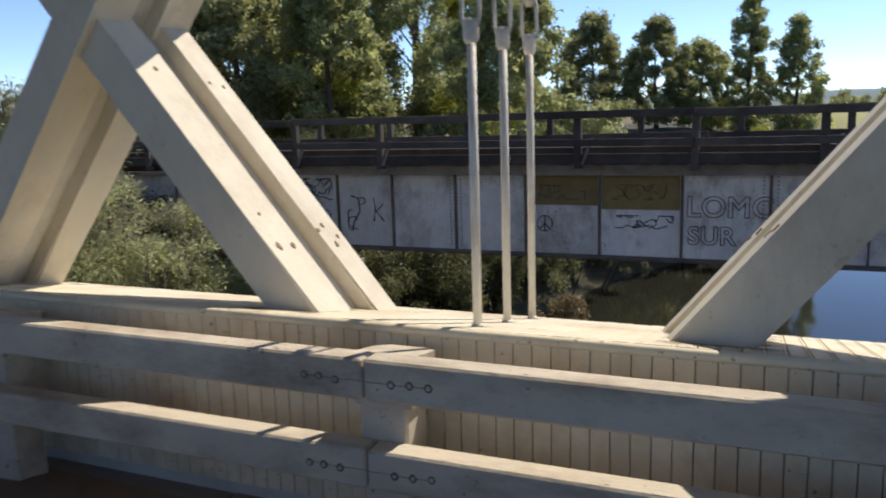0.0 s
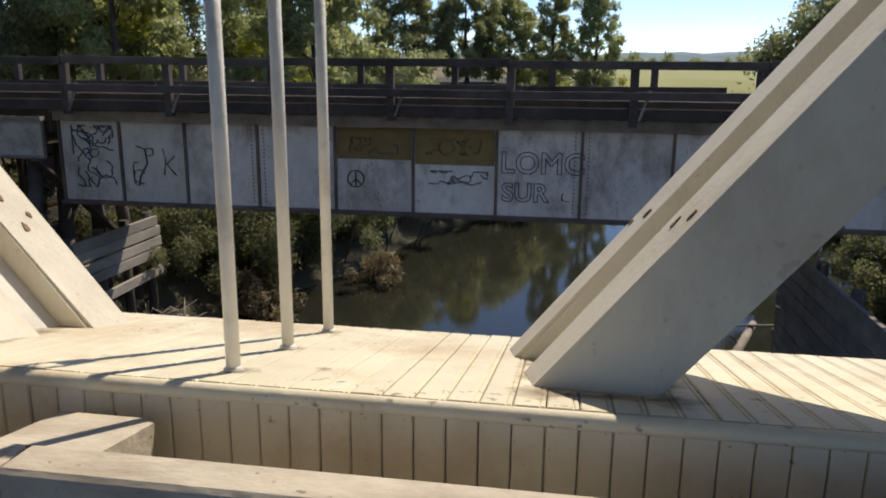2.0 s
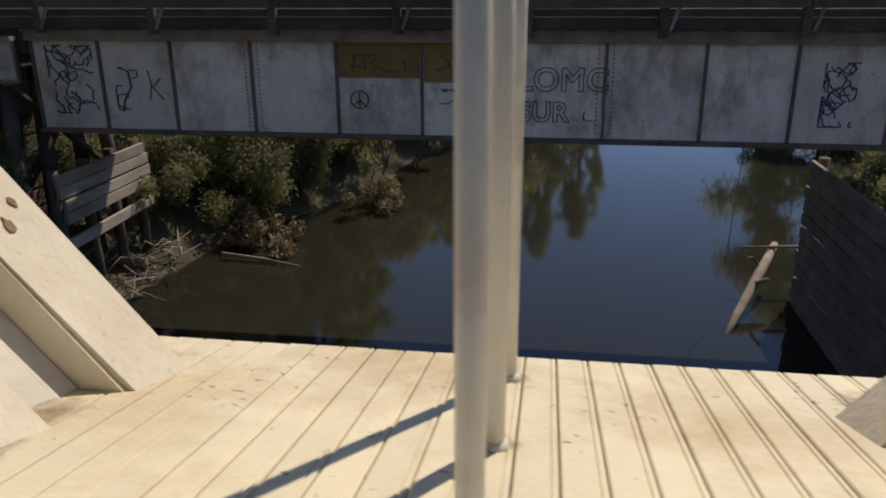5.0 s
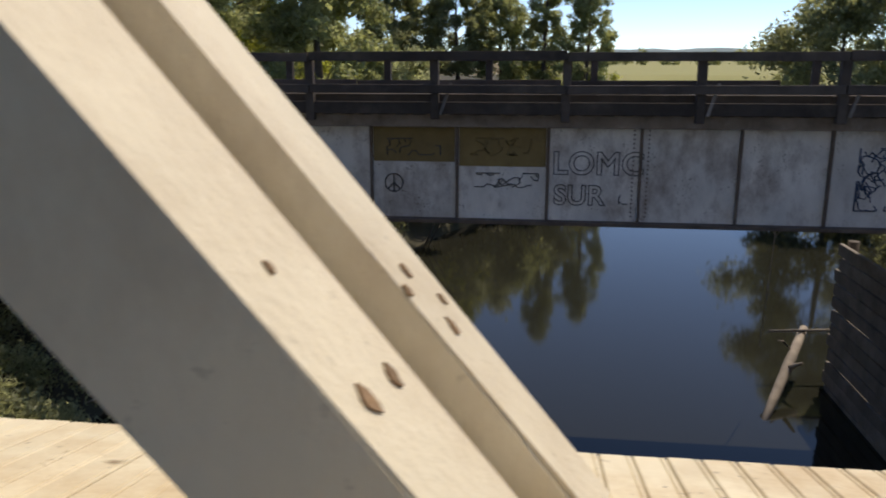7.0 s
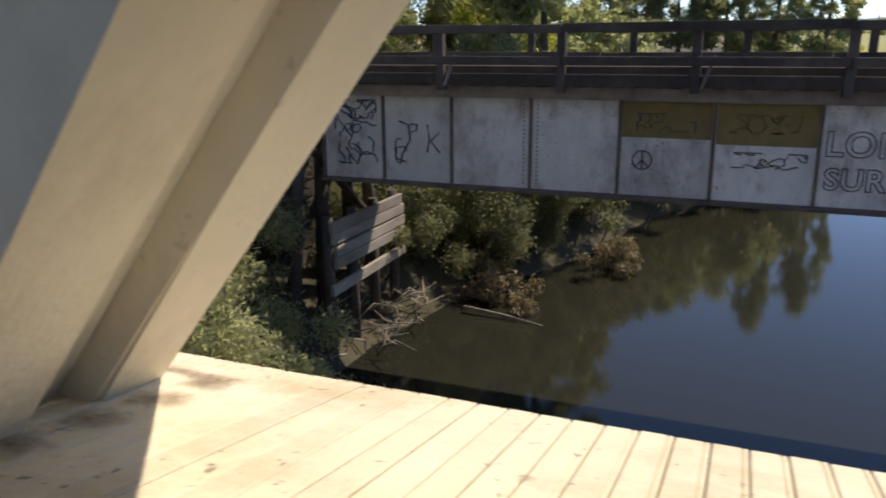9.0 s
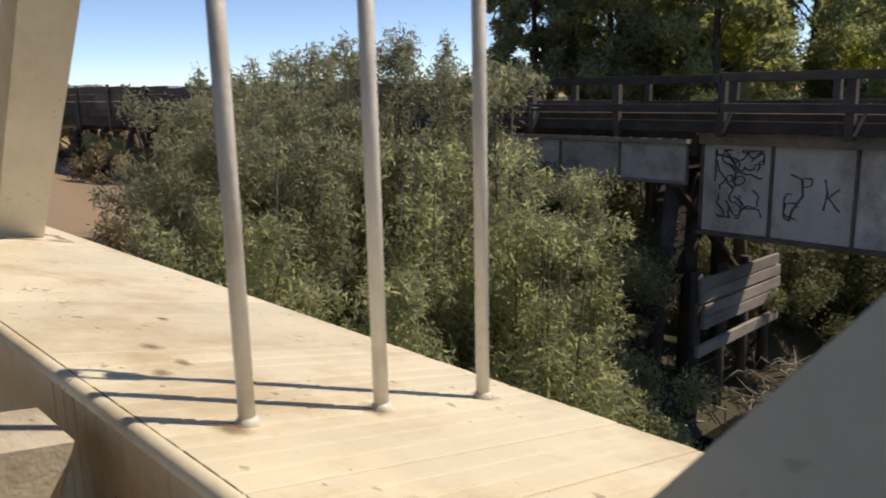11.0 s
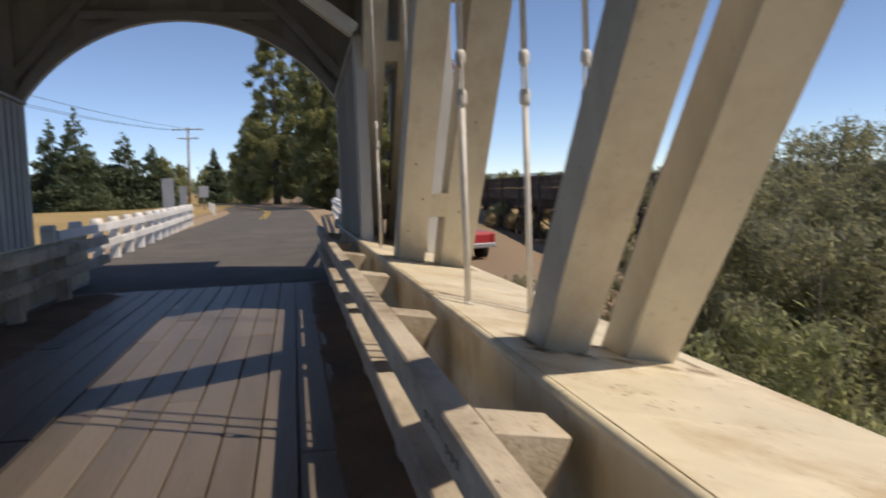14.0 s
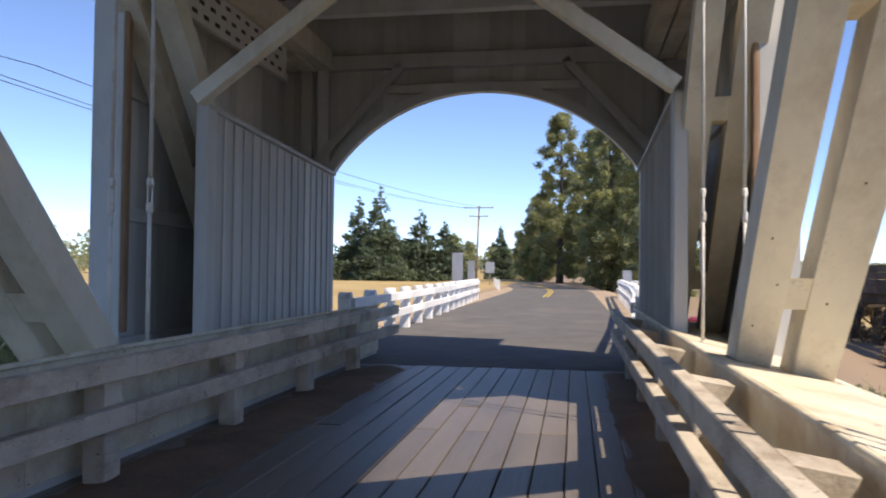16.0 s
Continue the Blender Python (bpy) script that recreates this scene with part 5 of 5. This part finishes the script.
# low wooded hills all round the plain, distance haze put into their colour
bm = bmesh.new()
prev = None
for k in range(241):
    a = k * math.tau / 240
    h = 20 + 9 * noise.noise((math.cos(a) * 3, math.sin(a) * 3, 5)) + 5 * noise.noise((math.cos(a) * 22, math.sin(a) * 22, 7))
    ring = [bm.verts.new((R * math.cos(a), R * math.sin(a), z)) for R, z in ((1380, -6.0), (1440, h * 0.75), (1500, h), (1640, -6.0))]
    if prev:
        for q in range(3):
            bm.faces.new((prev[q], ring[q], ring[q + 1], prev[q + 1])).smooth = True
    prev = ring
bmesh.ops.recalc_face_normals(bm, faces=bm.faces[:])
tagged(part("backdrop", bm, HILL), "low wooded hills on the horizon, blue-green distance haze tinted into their colour", "hills", kind="structure")

# ---------------------------------------------------------------- marks on the braces
def knot(parent, x, y, z, nx, nz, sx, sy, seed):
    """A dark knot on the sloping upper face of a brace; nx, nz: the face's normal."""
    r = random.Random(seed)
    sx, sy = sx * 0.62, sy * 0.66
    n = Vector((nx, 0, nz)).normalized()
    u = Vector((-n.z, 0, n.x))
    bm = bmesh.new()
    ring = [bm.verts.new(Vector((x, y, z)) + n * 0.004 + u * (sx * math.cos(a) * r.uniform(0.6, 1.15)) + Vector((0, sy * math.sin(a) * r.uniform(0.6, 1.15), 0)))
            for a in (k * math.tau / 11 for k in range(11))]
    low = [bm.verts.new(v.co - n * 0.02) for v in ring]
    bm.faces.new(ring)
    for k in range(11):
        bm.faces.new((ring[k], low[k], low[(k + 1) % 11], ring[(k + 1) % 11]))
    bmesh.ops.recalc_face_normals(bm, faces=bm.faces[:])
    return part("knot", bm, KNOT, parent, "dark knot through the paint")


def on_a(z):
    return -0.748 - 0.827 * (z - 0.8)


for i, (z, y, s) in enumerate(((1.045, 0.25, 1.3), (1.036, 0.34, 1.2), (0.99, 0.65, 1.1), (1.02, 0.70, 0.8), (1.065, 0.59, 0.9), (1.08, 0.645, 0.9),
                               (1.18, 0.275, 0.6), (1.82, 0.31, 1.0), (1.766, 0.613, 0.8), (1.746, 0.696, 0.8))):
    knot(brace_a, on_a(z), y, z, 1, 0.827, 0.026 * s, 0.016 * s, i)
for i, (z, y, s) in enumerate(((1.182, 0.235, 1.0), (1.15, 0.30, 1.0), (1.115, 0.605, 1.0), (1.072, 0.68, 0.7), (1.86, 0.25, 0.7))):
    knot(brace_d, 0.689 + 0.819 * (z - 0.8), y, z, -1, 0.819, 0.03 * s, 0.011 * s, 40 + i)
for i, (z, y) in enumerate(((1.05, 0.2), (1.32, 0.3), (1.6, 0.22), (1.2, 0.62), (1.9, 0.66))):
    knot(brace_e, -10.72 + S * (z - 0.8), y, z, 1, -S, 0.018, 0.012, 60 + i)

# bolts, their washers and the dark streak through the rail joints
rb = random.Random(12)
for jx in (-0.22, -6.05):
    for zc in (0.735, 0.425):
        for dx in (-0.22, -0.163, -0.10, 0.105, 0.17, 0.236):
            x, z = jx + dx, zc + rb.uniform(-0.005, 0.005)
            b = part("bolt_head", tube(bmesh.new(), [(x, -0.3865, z), (x, -0.379, z)], [0.0065, 0.0075], 7), RAILP)
            tagged(b, "painted bolt head with a rust-ringed washer on the timber rail", "bolt", "bolts on the rail")
            ring = [(x + 0.0115 * math.cos(a), -0.3825, z + 0.0115 * math.sin(a)) for a in (k * math.tau / 14 for k in range(15))]
            part("washer", tube(bmesh.new(), ring, [0.0027 + rb.uniform(0, 0.001)] * 15, 5), SOOT, b, "dark rust ring")
        for x0, x1 in ((-0.215, -0.004), (0.004, 0.232)):
            pts = [(jx + x0 + (x1 - x0) * k / 9, -0.3815, zc + 0.003 * noise.noise((k * 1.3, x0 * 9, zc))) for k in range(10)]
            b = part("rail_crack", tube(bmesh.new(), pts, [0.0012 + 0.0025 * abs(noise.noise((k * 0.9, 3, jx + zc))) for k in range(10)], 5), SOOT)
            tagged(b, "dark stained crack along the timber rail joint", "crack", "cracks on the rail")

# ---------------------------------------------------------------- writing and paint on the girder
GF = GY - 0.008


def stroke(name, pts, r, material, label, parent=rail_bridge):
    bm = bmesh.new()
    tube(bm, [(x, GF, z) for x, z in pts], [r] * len(pts), 4)
    return part(name, bm, material, parent, label)


def scribble(cx, cz, w, h, n, seed, material, r=0.014):
    g = random.Random(seed)
    for j in range(n):
        x0, z0 = cx + g.uniform(-w, w) * 0.5, cz + g.uniform(-h, h) * 0.5
        a, pts = g.uniform(0, 6), []
        for k in range(9):
            pts.append((x0, z0))
            a += g.uniform(-1.3, 1.3)
            x0 = min(max(x0 + 0.09 * math.cos(a), cx - w / 2), cx + w / 2)
            z0 = min(max(z0 + 0.09 * math.sin(a), cz - h / 2), cz + h / 2)
        stroke("paint_stroke", pts, r, material, "sprayed line")


def lettering(word, x, z, size, material, width=0.008):
    cu = bpy.data.curves.new("lettering", 'FONT')
    cu.body = word
    cu.size = size
    cu.fill_mode = 'NONE'
    cu.offset = 0.012
    cu.bevel_depth = width
    cu.space_character = 1.05
    cu.materials.append(material)
    tmp = new("tmp_lettering", cu)
    dg = bpy.context.evaluated_depsgraph_get()
    me = bpy.data.meshes.new_from_object(tmp.evaluated_get(dg))
    bpy.data.objects.remove(tmp)
    ob = new("lettering", me)
    ob.parent = rail_bridge
    ob.location, ob.rotation_euler = (x, GF, z), (math.pi / 2, 0, 0)
    return tagged(ob, "outlined graffiti letters")


lettering("LOMC", PX0 + 0.08, -0.58, 0.57, INK, 0.009)
lettering("SUR", PX0 + 0.12, -1.14, 0.50, INK, 0.009)
scribble(px(1) - 0.25, -1.02, 0.2, 0.2, 2, 1, INK, 0.01)
scribble(px(-1) + 0.85, -0.72, 1.3, 0.26, 9, 2, INK, 0.012)
scribble(px(-1) + 0.8, -0.1, 1.1, 0.3, 8, 3, OCHRE, 0.02)
scribble(px(-2) + 0.8, -0.12, 1.0, 0.3, 7, 4, INK, 0.012)
scribble(px(-6) + 0.75, -0.5, 0.95, 1.3, 24, 5, INKB, 0.016)
scribble(px(3) + 0.75, -0.6, 0.55, 1.1, 20, 6, INKB, 0.014)
scribble(px(-5) + 0.6, -0.75, 0.7, 0.9, 3, 7, INK, 0.014)
# two stick glyphs and the ringed sign
stroke("paint_stroke", [(px(-5) + 0.35, -0.25), (px(-5) + 0.55, -0.32), (px(-5) + 0.58, -0.62), (px(-5) + 0.4, -0.9), (px(-5) + 0.36, -1.1)], 0.02, INK, "sprayed line")
stroke("paint_stroke", [(px(-5) + 0.95, -0.3), (px(-5) + 1.0, -0.55), (px(-5) + 0.95, -0.85)], 0.018, INK, "sprayed line")
stroke("paint_stroke", [(px(-5) + 1.2, -0.45), (px(-5) + 1.02, -0.62), (px(-5) + 1.22, -0.85)], 0.018, INK, "sprayed line")
cx, cz, rr = px(-2) + 0.42, -0.80, 0.17
stroke("paint_ring", [(cx + rr * math.cos(a), cz + rr * math.sin(a)) for a in (k * math.tau / 20 for k in range(21))], 0.013, INK, "sprayed ring")
for a in (math.pi / 2, -math.pi / 2, -math.pi / 4, -3 * math.pi / 4):
    stroke("paint_stroke", [(cx, cz), (cx + rr * math.cos(a), cz + rr * math.sin(a))], 0.012, INK, "sprayed line")

# ---------------------------------------------------------------- by the water
log = thing("fallen_log", "bleached bare log leaning into the water", "log", at=(0, 0, 0))
part("stem", tube(bmesh.new(), [(3.6, 14.1, -5.85), (4.2, 15.2, -5.4), (4.75, 16.2, -5.0), (5.35, 17.3, -4.55)], [0.07, 0.10, 0.115, 0.085], 9), LOGM, log)
part("branch", tube(bmesh.new(), [(4.65, 16.0, -5.05), (4.85, 15.7, -4.8)], [0.06, 0.03], 6), LOGM, log)
part("branch", tube(bmesh.new(), [(4.95, 16.5, -4.9), (4.7, 16.6, -4.65), (4.55, 16.5, -4.6)], [0.05, 0.03, 0.01], 6), LOGM, log)
tagged(part("driftwood_stick", tube(bmesh.new(), [(4.5, 17.0, -4.56), (6.2, 17.15, -4.5)], [0.035, 0.03], 6), LOGM), "pale straight stick caught on the log", "stick")
tagged(part("driftwood_stick", tube(bmesh.new(), [(-8.3, 17.5, -5.45), (-7.2, 17.4, -5.5), (-6.1, 17.2, -5.58)], [0.05, 0.035, 0.012], 6), LOGM), "pale bare branch lying in the shallows", "stick")
rope = thing("rope", "thin rope hanging from the girder over the water", "rope")
part("cord", tube(bmesh.new(), [(3.9, 15.2, GZ0 - 0.05), (3.86, 15.2, -2.6), (3.8, 15.2, -4.3)], [0.010] * 3, 5), LOGM, rope)
part("loop", tube(bmesh.new(), [(3.9, 15.2, -1.75), (3.97, 15.2, -1.85), (3.9, 15.2, -1.98), (3.84, 15.2, -1.86), (3.9, 15.2, -1.75)], [0.014] * 5, 5), LOGM, rope)
g = random.Random(77)
pile_ = thing("driftwood", "tangle of pale dead branches under the bulkhead", "driftwood", at=(0, 0, 0))
for k in range(46):
    x, y = g.uniform(-10.3, -8.9), g.uniform(13.6, 17.2)
    z = max(ground_z(x, y), WATER_Z) + g.uniform(0.0, 0.5)
    a, l = g.uniform(0, 6.28), g.uniform(0.35, 1.1)
    part("twig", tube(bmesh.new(), [(x, y, z), (x + l * 0.5 * math.cos(a), y + l * 0.5 * math.sin(a), z + g.uniform(0, 0.35)), (x + l * math.cos(a), y + l * math.sin(a), z + g.uniform(-0.15, 0.4))],
                      [0.022, 0.016, 0.005], 5), LOGM, pile_)

# ---------------------------------------------------------------- white rails on the road
def white_fence(name, label, line, n, group):
    """Posts with rounded heads and two rails, along a list of plan points."""
    t = thing(name, label, "guard rail", group)
    pts = [Vector(p) for p in line]
    seg = [(b - a).length for a, b in zip(pts, pts[1:])]
    tot = sum(seg)
    def at(s):
        for a, b, l in zip(pts, pts[1:], seg):
            if s <= l + 1e-6:
                return a + (b - a) * s / l
            s -= l
        return pts[-1]
    prev = None
    for i in range(n + 1):
        p = at(tot * i / n)
        d = (at(min(tot, tot * i / n + 0.3)) - at(max(0, tot * i / n - 0.3))).normalized()
        ang = math.atan2(d.y, d.x)
        post_ = part("post", boxbm(-0.11, 0.11, -0.11, 0.11, -0.5, 0.88, bev=0.012), WHITEP, t)
        head = part("post_head", tube(bmesh.new(), [(0, -0.11, 0.88), (0, 0.11, 0.88)], [0.108, 0.108], 14), WHITEP, post_)
        post_.location, post_.rotation_euler = (p.x, p.y, p.z), (0, 0, ang)
        if prev is not None:
            side = Vector((-d.y, d.x, 0)) * (-0.15 if p.y < MID else 0.15)
            for z0 in (0.44, 0.80):
                part("rail", slant(bmesh.new(), prev + side + Vector((0, 0, z0)) , p + side + Vector((0, 0, z0)), 0.07, 0.17, (0, 0, 1), 0.008), WHITEP, t)
        prev = p
    return t


white_fence("road_guard_rail", "white-painted timber guard rail with round-topped posts beside the road", [(-18.3, -4.9, 0), (-22, -4.95, 0), (-30, -5.15, 0), (-43, -5.7, 0)], 14, "white rails beside the road")
white_fence("road_guard_rail", "white-painted timber guard rail with round-topped posts beside the road", [(-18.3, 0.15, 0), (-24, 0.6, 0), (-32, 1.05, 0), (-48, 1.5, 0)], 15, "white rails beside the road")
side_f = thing("field_gate", "short white plank gate beside the road", "gate", at=(-52, 3.2, 0))
for z in (0.35, 0.7):
    part("board", boxbm(-0.04, 0.04, -1.2, 1.2, z, z + 0.2, bev=0.006), WHITEP, side_f)
for y in (-1.2, 0.1, 1.2, 2.3):
    part("post", boxbm(-0.09, 0.05, y - 0.09, y + 0.09, -0.4, 1.05, bev=0.01), WHITEP, side_f)


def marker(x, y, w, h, z0, label):
    t = thing("road_sign", label, "road sign", "signs beside the road", at=(x, y, ground_z(x, y)))
    part("post", boxbm(-0.05, 0.05, -0.05, 0.05, -0.3, z0 + h, bev=0.006), POLEW, t)
    part("panel", boxbm(0.055, 0.07, -w / 2, w / 2, z0, z0 + h, bev=0.003), SIGNG, t, "bare metal panel back")
    return t


marker(-40.5, -6.25, 0.5, 1.35, 0.9, "grey metal back of a narrow road marker on a post")
marker(-41.5, -5.75, 0.32, 1.0, 0.9, "grey metal back of a narrow road marker on a post")
marker(-76, -8.6, 0.85, 1.0, 1.1, "grey metal back of a road sign on a post")
marker(-48.5, 1.9, 0.5, 1.3, 0.8, "grey metal back of a narrow road marker on a post")
for k in range(5):
    x, y = -60 - 4 * k, -6.2 - 0.5 * k
    tagged(part("road_stake", boxbm(x - 0.05, x + 0.05, y - 0.05, y + 0.05, -0.4, 0.75, bev=0.01), WHITEP), "white stake beside the road", "stake", "stakes beside the road")


def utility_pole(x, y, h, lean):
    t = thing("utility_pole", "wooden utility pole with two crossarms and insulators", "utility pole", at=(x, y, ground_z(x, y)))
    part("pole", tube(bmesh.new(), [(0, 0, -0.5), (0, lean * h, h)], [0.16, 0.11], 10), POLEW, t)
    for z, l in ((h - 0.35, 1.7), (h - 1.35, 1.15)):
        arm = part("crossarm", boxbm(0.10, 0.2, lean * z - l, lean * z + l, z, z + 0.12, bev=0.008), POLEW, t)
        for k in (-0.95, -0.6, 0.6, 0.95):
            part("insulator", tube(bmesh.new(), [(0.15, lean * z + l * k, z + 0.12), (0.15, lean * z + l * k, z + 0.2), (0.15, lean * z + l * k, z + 0.27)], [0.035, 0.05, 0.025], 8), SIGNG, arm)
    return t


utility_pole(-96, -12.4, 9.0, 0.035)
utility_pole(-88, 4.6, 8.6, 0.0)
for k, (dy, dz) in enumerate(((-1.5, 0.0), (-0.9, 0.0), (1.4, 0.0))):
    pts = []
    for a, b in (((-96, -12.1 + dy, 8.75), (-30, -21.5 + dy, 8.6)), ((-30, -21.5 + dy, 8.6), (40, -31 + dy, 8.6))):
        for j in range(12):
            u = j / 12
            pts.append((a[0] + (b[0] - a[0]) * u, a[1] + (b[1] - a[1]) * u, a[2] + (b[2] - a[2]) * u - 3.2 * u * (1 - u)))
    tagged(part("overhead_wire", tube(bmesh.new(), pts, [0.018] * len(pts), 4), CABLE), "thin dark overhead wire", "wire", "overhead wires")

# ---------------------------------------------------------------- pickup on the dirt shelf
truck = thing("pickup_truck", "red pickup truck parked on bare dirt beside the bridge", "truck", at=(-31, 4.35, ground_z(-31, 4.35) - 0.05))
truck.rotation_euler = (0, 0, radians(12))
part("body", boxbm(-2.5, 2.5, -0.9, 0.9, 0.45, 0.95, bev=0.08), REDP, truck)
cab = boxbm(-1.2, 0.5, -0.82, 0.82, 0.9, 1.55, bev=0.14)
cab = part("cab", cab, REDP, truck)
part("rear_window", boxbm(0.485, 0.505, -0.6, 0.6, 1.12, 1.42, bev=0.005), GLASSD, cab)
for s in (-1, 1):
    part("side_window", boxbm(-0.95, 0.3, s * 0.815 - 0.012, s * 0.815 + 0.012, 1.12, 1.42, bev=0.005), GLASSD, cab)
    part("tail_lamp", boxbm(2.48, 2.52, s * 0.78 - 0.08, s * 0.78 + 0.08, 0.65, 0.9, bev=0.01), REDP, truck)
    for x in (-1.6, 1.55):
        wh = part("wheel", tube(bmesh.new(), [(x, s * 0.68, 0.36), (x, s * 0.92, 0.36)], [0.36, 0.36], 20), BLKR, truck)
        part("rim", tube(bmesh.new(), [(x, s * 0.921, 0.36), (x, s * 0.935, 0.36)], [0.2, 0.18], 14), SIGNG, wh)
part("bumper", boxbm(2.5, 2.62, -0.85, 0.85, 0.45, 0.6, bev=0.02), SIGNG, truck)
tank = thing("water_tank", "white round plastic tank standing in the truck bed", "tank", at=(-29.7, 4.63, ground_z(-31, 4.35) - 0.05 + 0.952))
part("shell", tube(bmesh.new(), [(0, 0, 0), (0, 0, 0.08), (0, 0, 0.5), (0, 0, 0.66), (0, 0, 0.72)], [0.52, 0.6, 0.6, 0.42, 0.14], 20), WHCAR, tank)

# orange-brown growth low on the bank and dry weeds by the dirt
for i, (x, y) in enumerate(((-16.5, 2.2), (-18.5, 2.6), (-15.2, 3.0), (-20.5, 11.8), (-23, 12.2), (-26, 12.0), (-30, 12.3), (-17.4, 11.9))):
    gz = ground_z(x, y)
    cl = [(x + g.gauss(0, 0.7), y + g.gauss(0, 0.5), gz + g.uniform(0.05, 0.5 if i < 3 else 1.1), *(g.uniform(0.15, 0.35),) * 3) for _ in range(9)]
    shrub("dry_weed", "dry brown weeds at the edge of the dirt", cl, 2200, 0.05, LEAF_DRY if i % 3 else LEAF_WILLOW, 900 + i, group="weeds by the dirt", stems=14)

# ---------------------------------------------------------------- grime on the chord
bm = bmesh.new()
rim = [bm.verts.new((math.cos(a) * (1 + 0.12 * math.sin(3 * a + 1)), math.sin(a) * (1 + 0.1 * math.sin(5 * a)), 0)) for a in (k * math.tau / 18 for k in range(18))]
bm.faces.new(rim)
smear = bpy.data.meshes.new("grime")
bm.to_mesh(smear)
bm.free()
smear.materials.append(GRIME)
grime = thing("grime_patches", "brown grime smeared round rods and brace feet", "stain", kind="stuff")
tilt = -math.atan(CHORD_SLOPE)
gr = random.Random(8)
spots = []
for i, x in enumerate(RODS_X):
    spots += [(x + 0.01, y, 0.075, 0.055) for y in (0.125, 0.462, 0.80)]
for x0, x1 in ((-1.008, -0.748), (0.689, 0.973), (-2.983, -2.747), (-7.01, -6.72), (-11.05, -10.72)):
    for y in (0.13, 0.30, 0.46, 0.62, 0.78):
        spots += [(x0, y, 0.10, 0.12), (x1, y, 0.10, 0.12)]
    spots += [((x0 + x1) / 2, 0.13, 0.24, 0.05), ((x0 + x1) / 2, 0.82, 0.24, 0.05)]
for _ in range(16):
    r = gr.uniform(0.02, 0.06)
    spots.append((gr.uniform(-10, 1.6), gr.uniform(0.12, 0.8), r, r * gr.uniform(0.4, 0.9)))
for x, y, rx_, ry_ in spots:
    piece("grime", smear, grime, (x, y, top_z(y) + 0.0025 + gr.uniform(0, 0.0012)), (tilt, 0, 0), (rx_, ry_, 1))
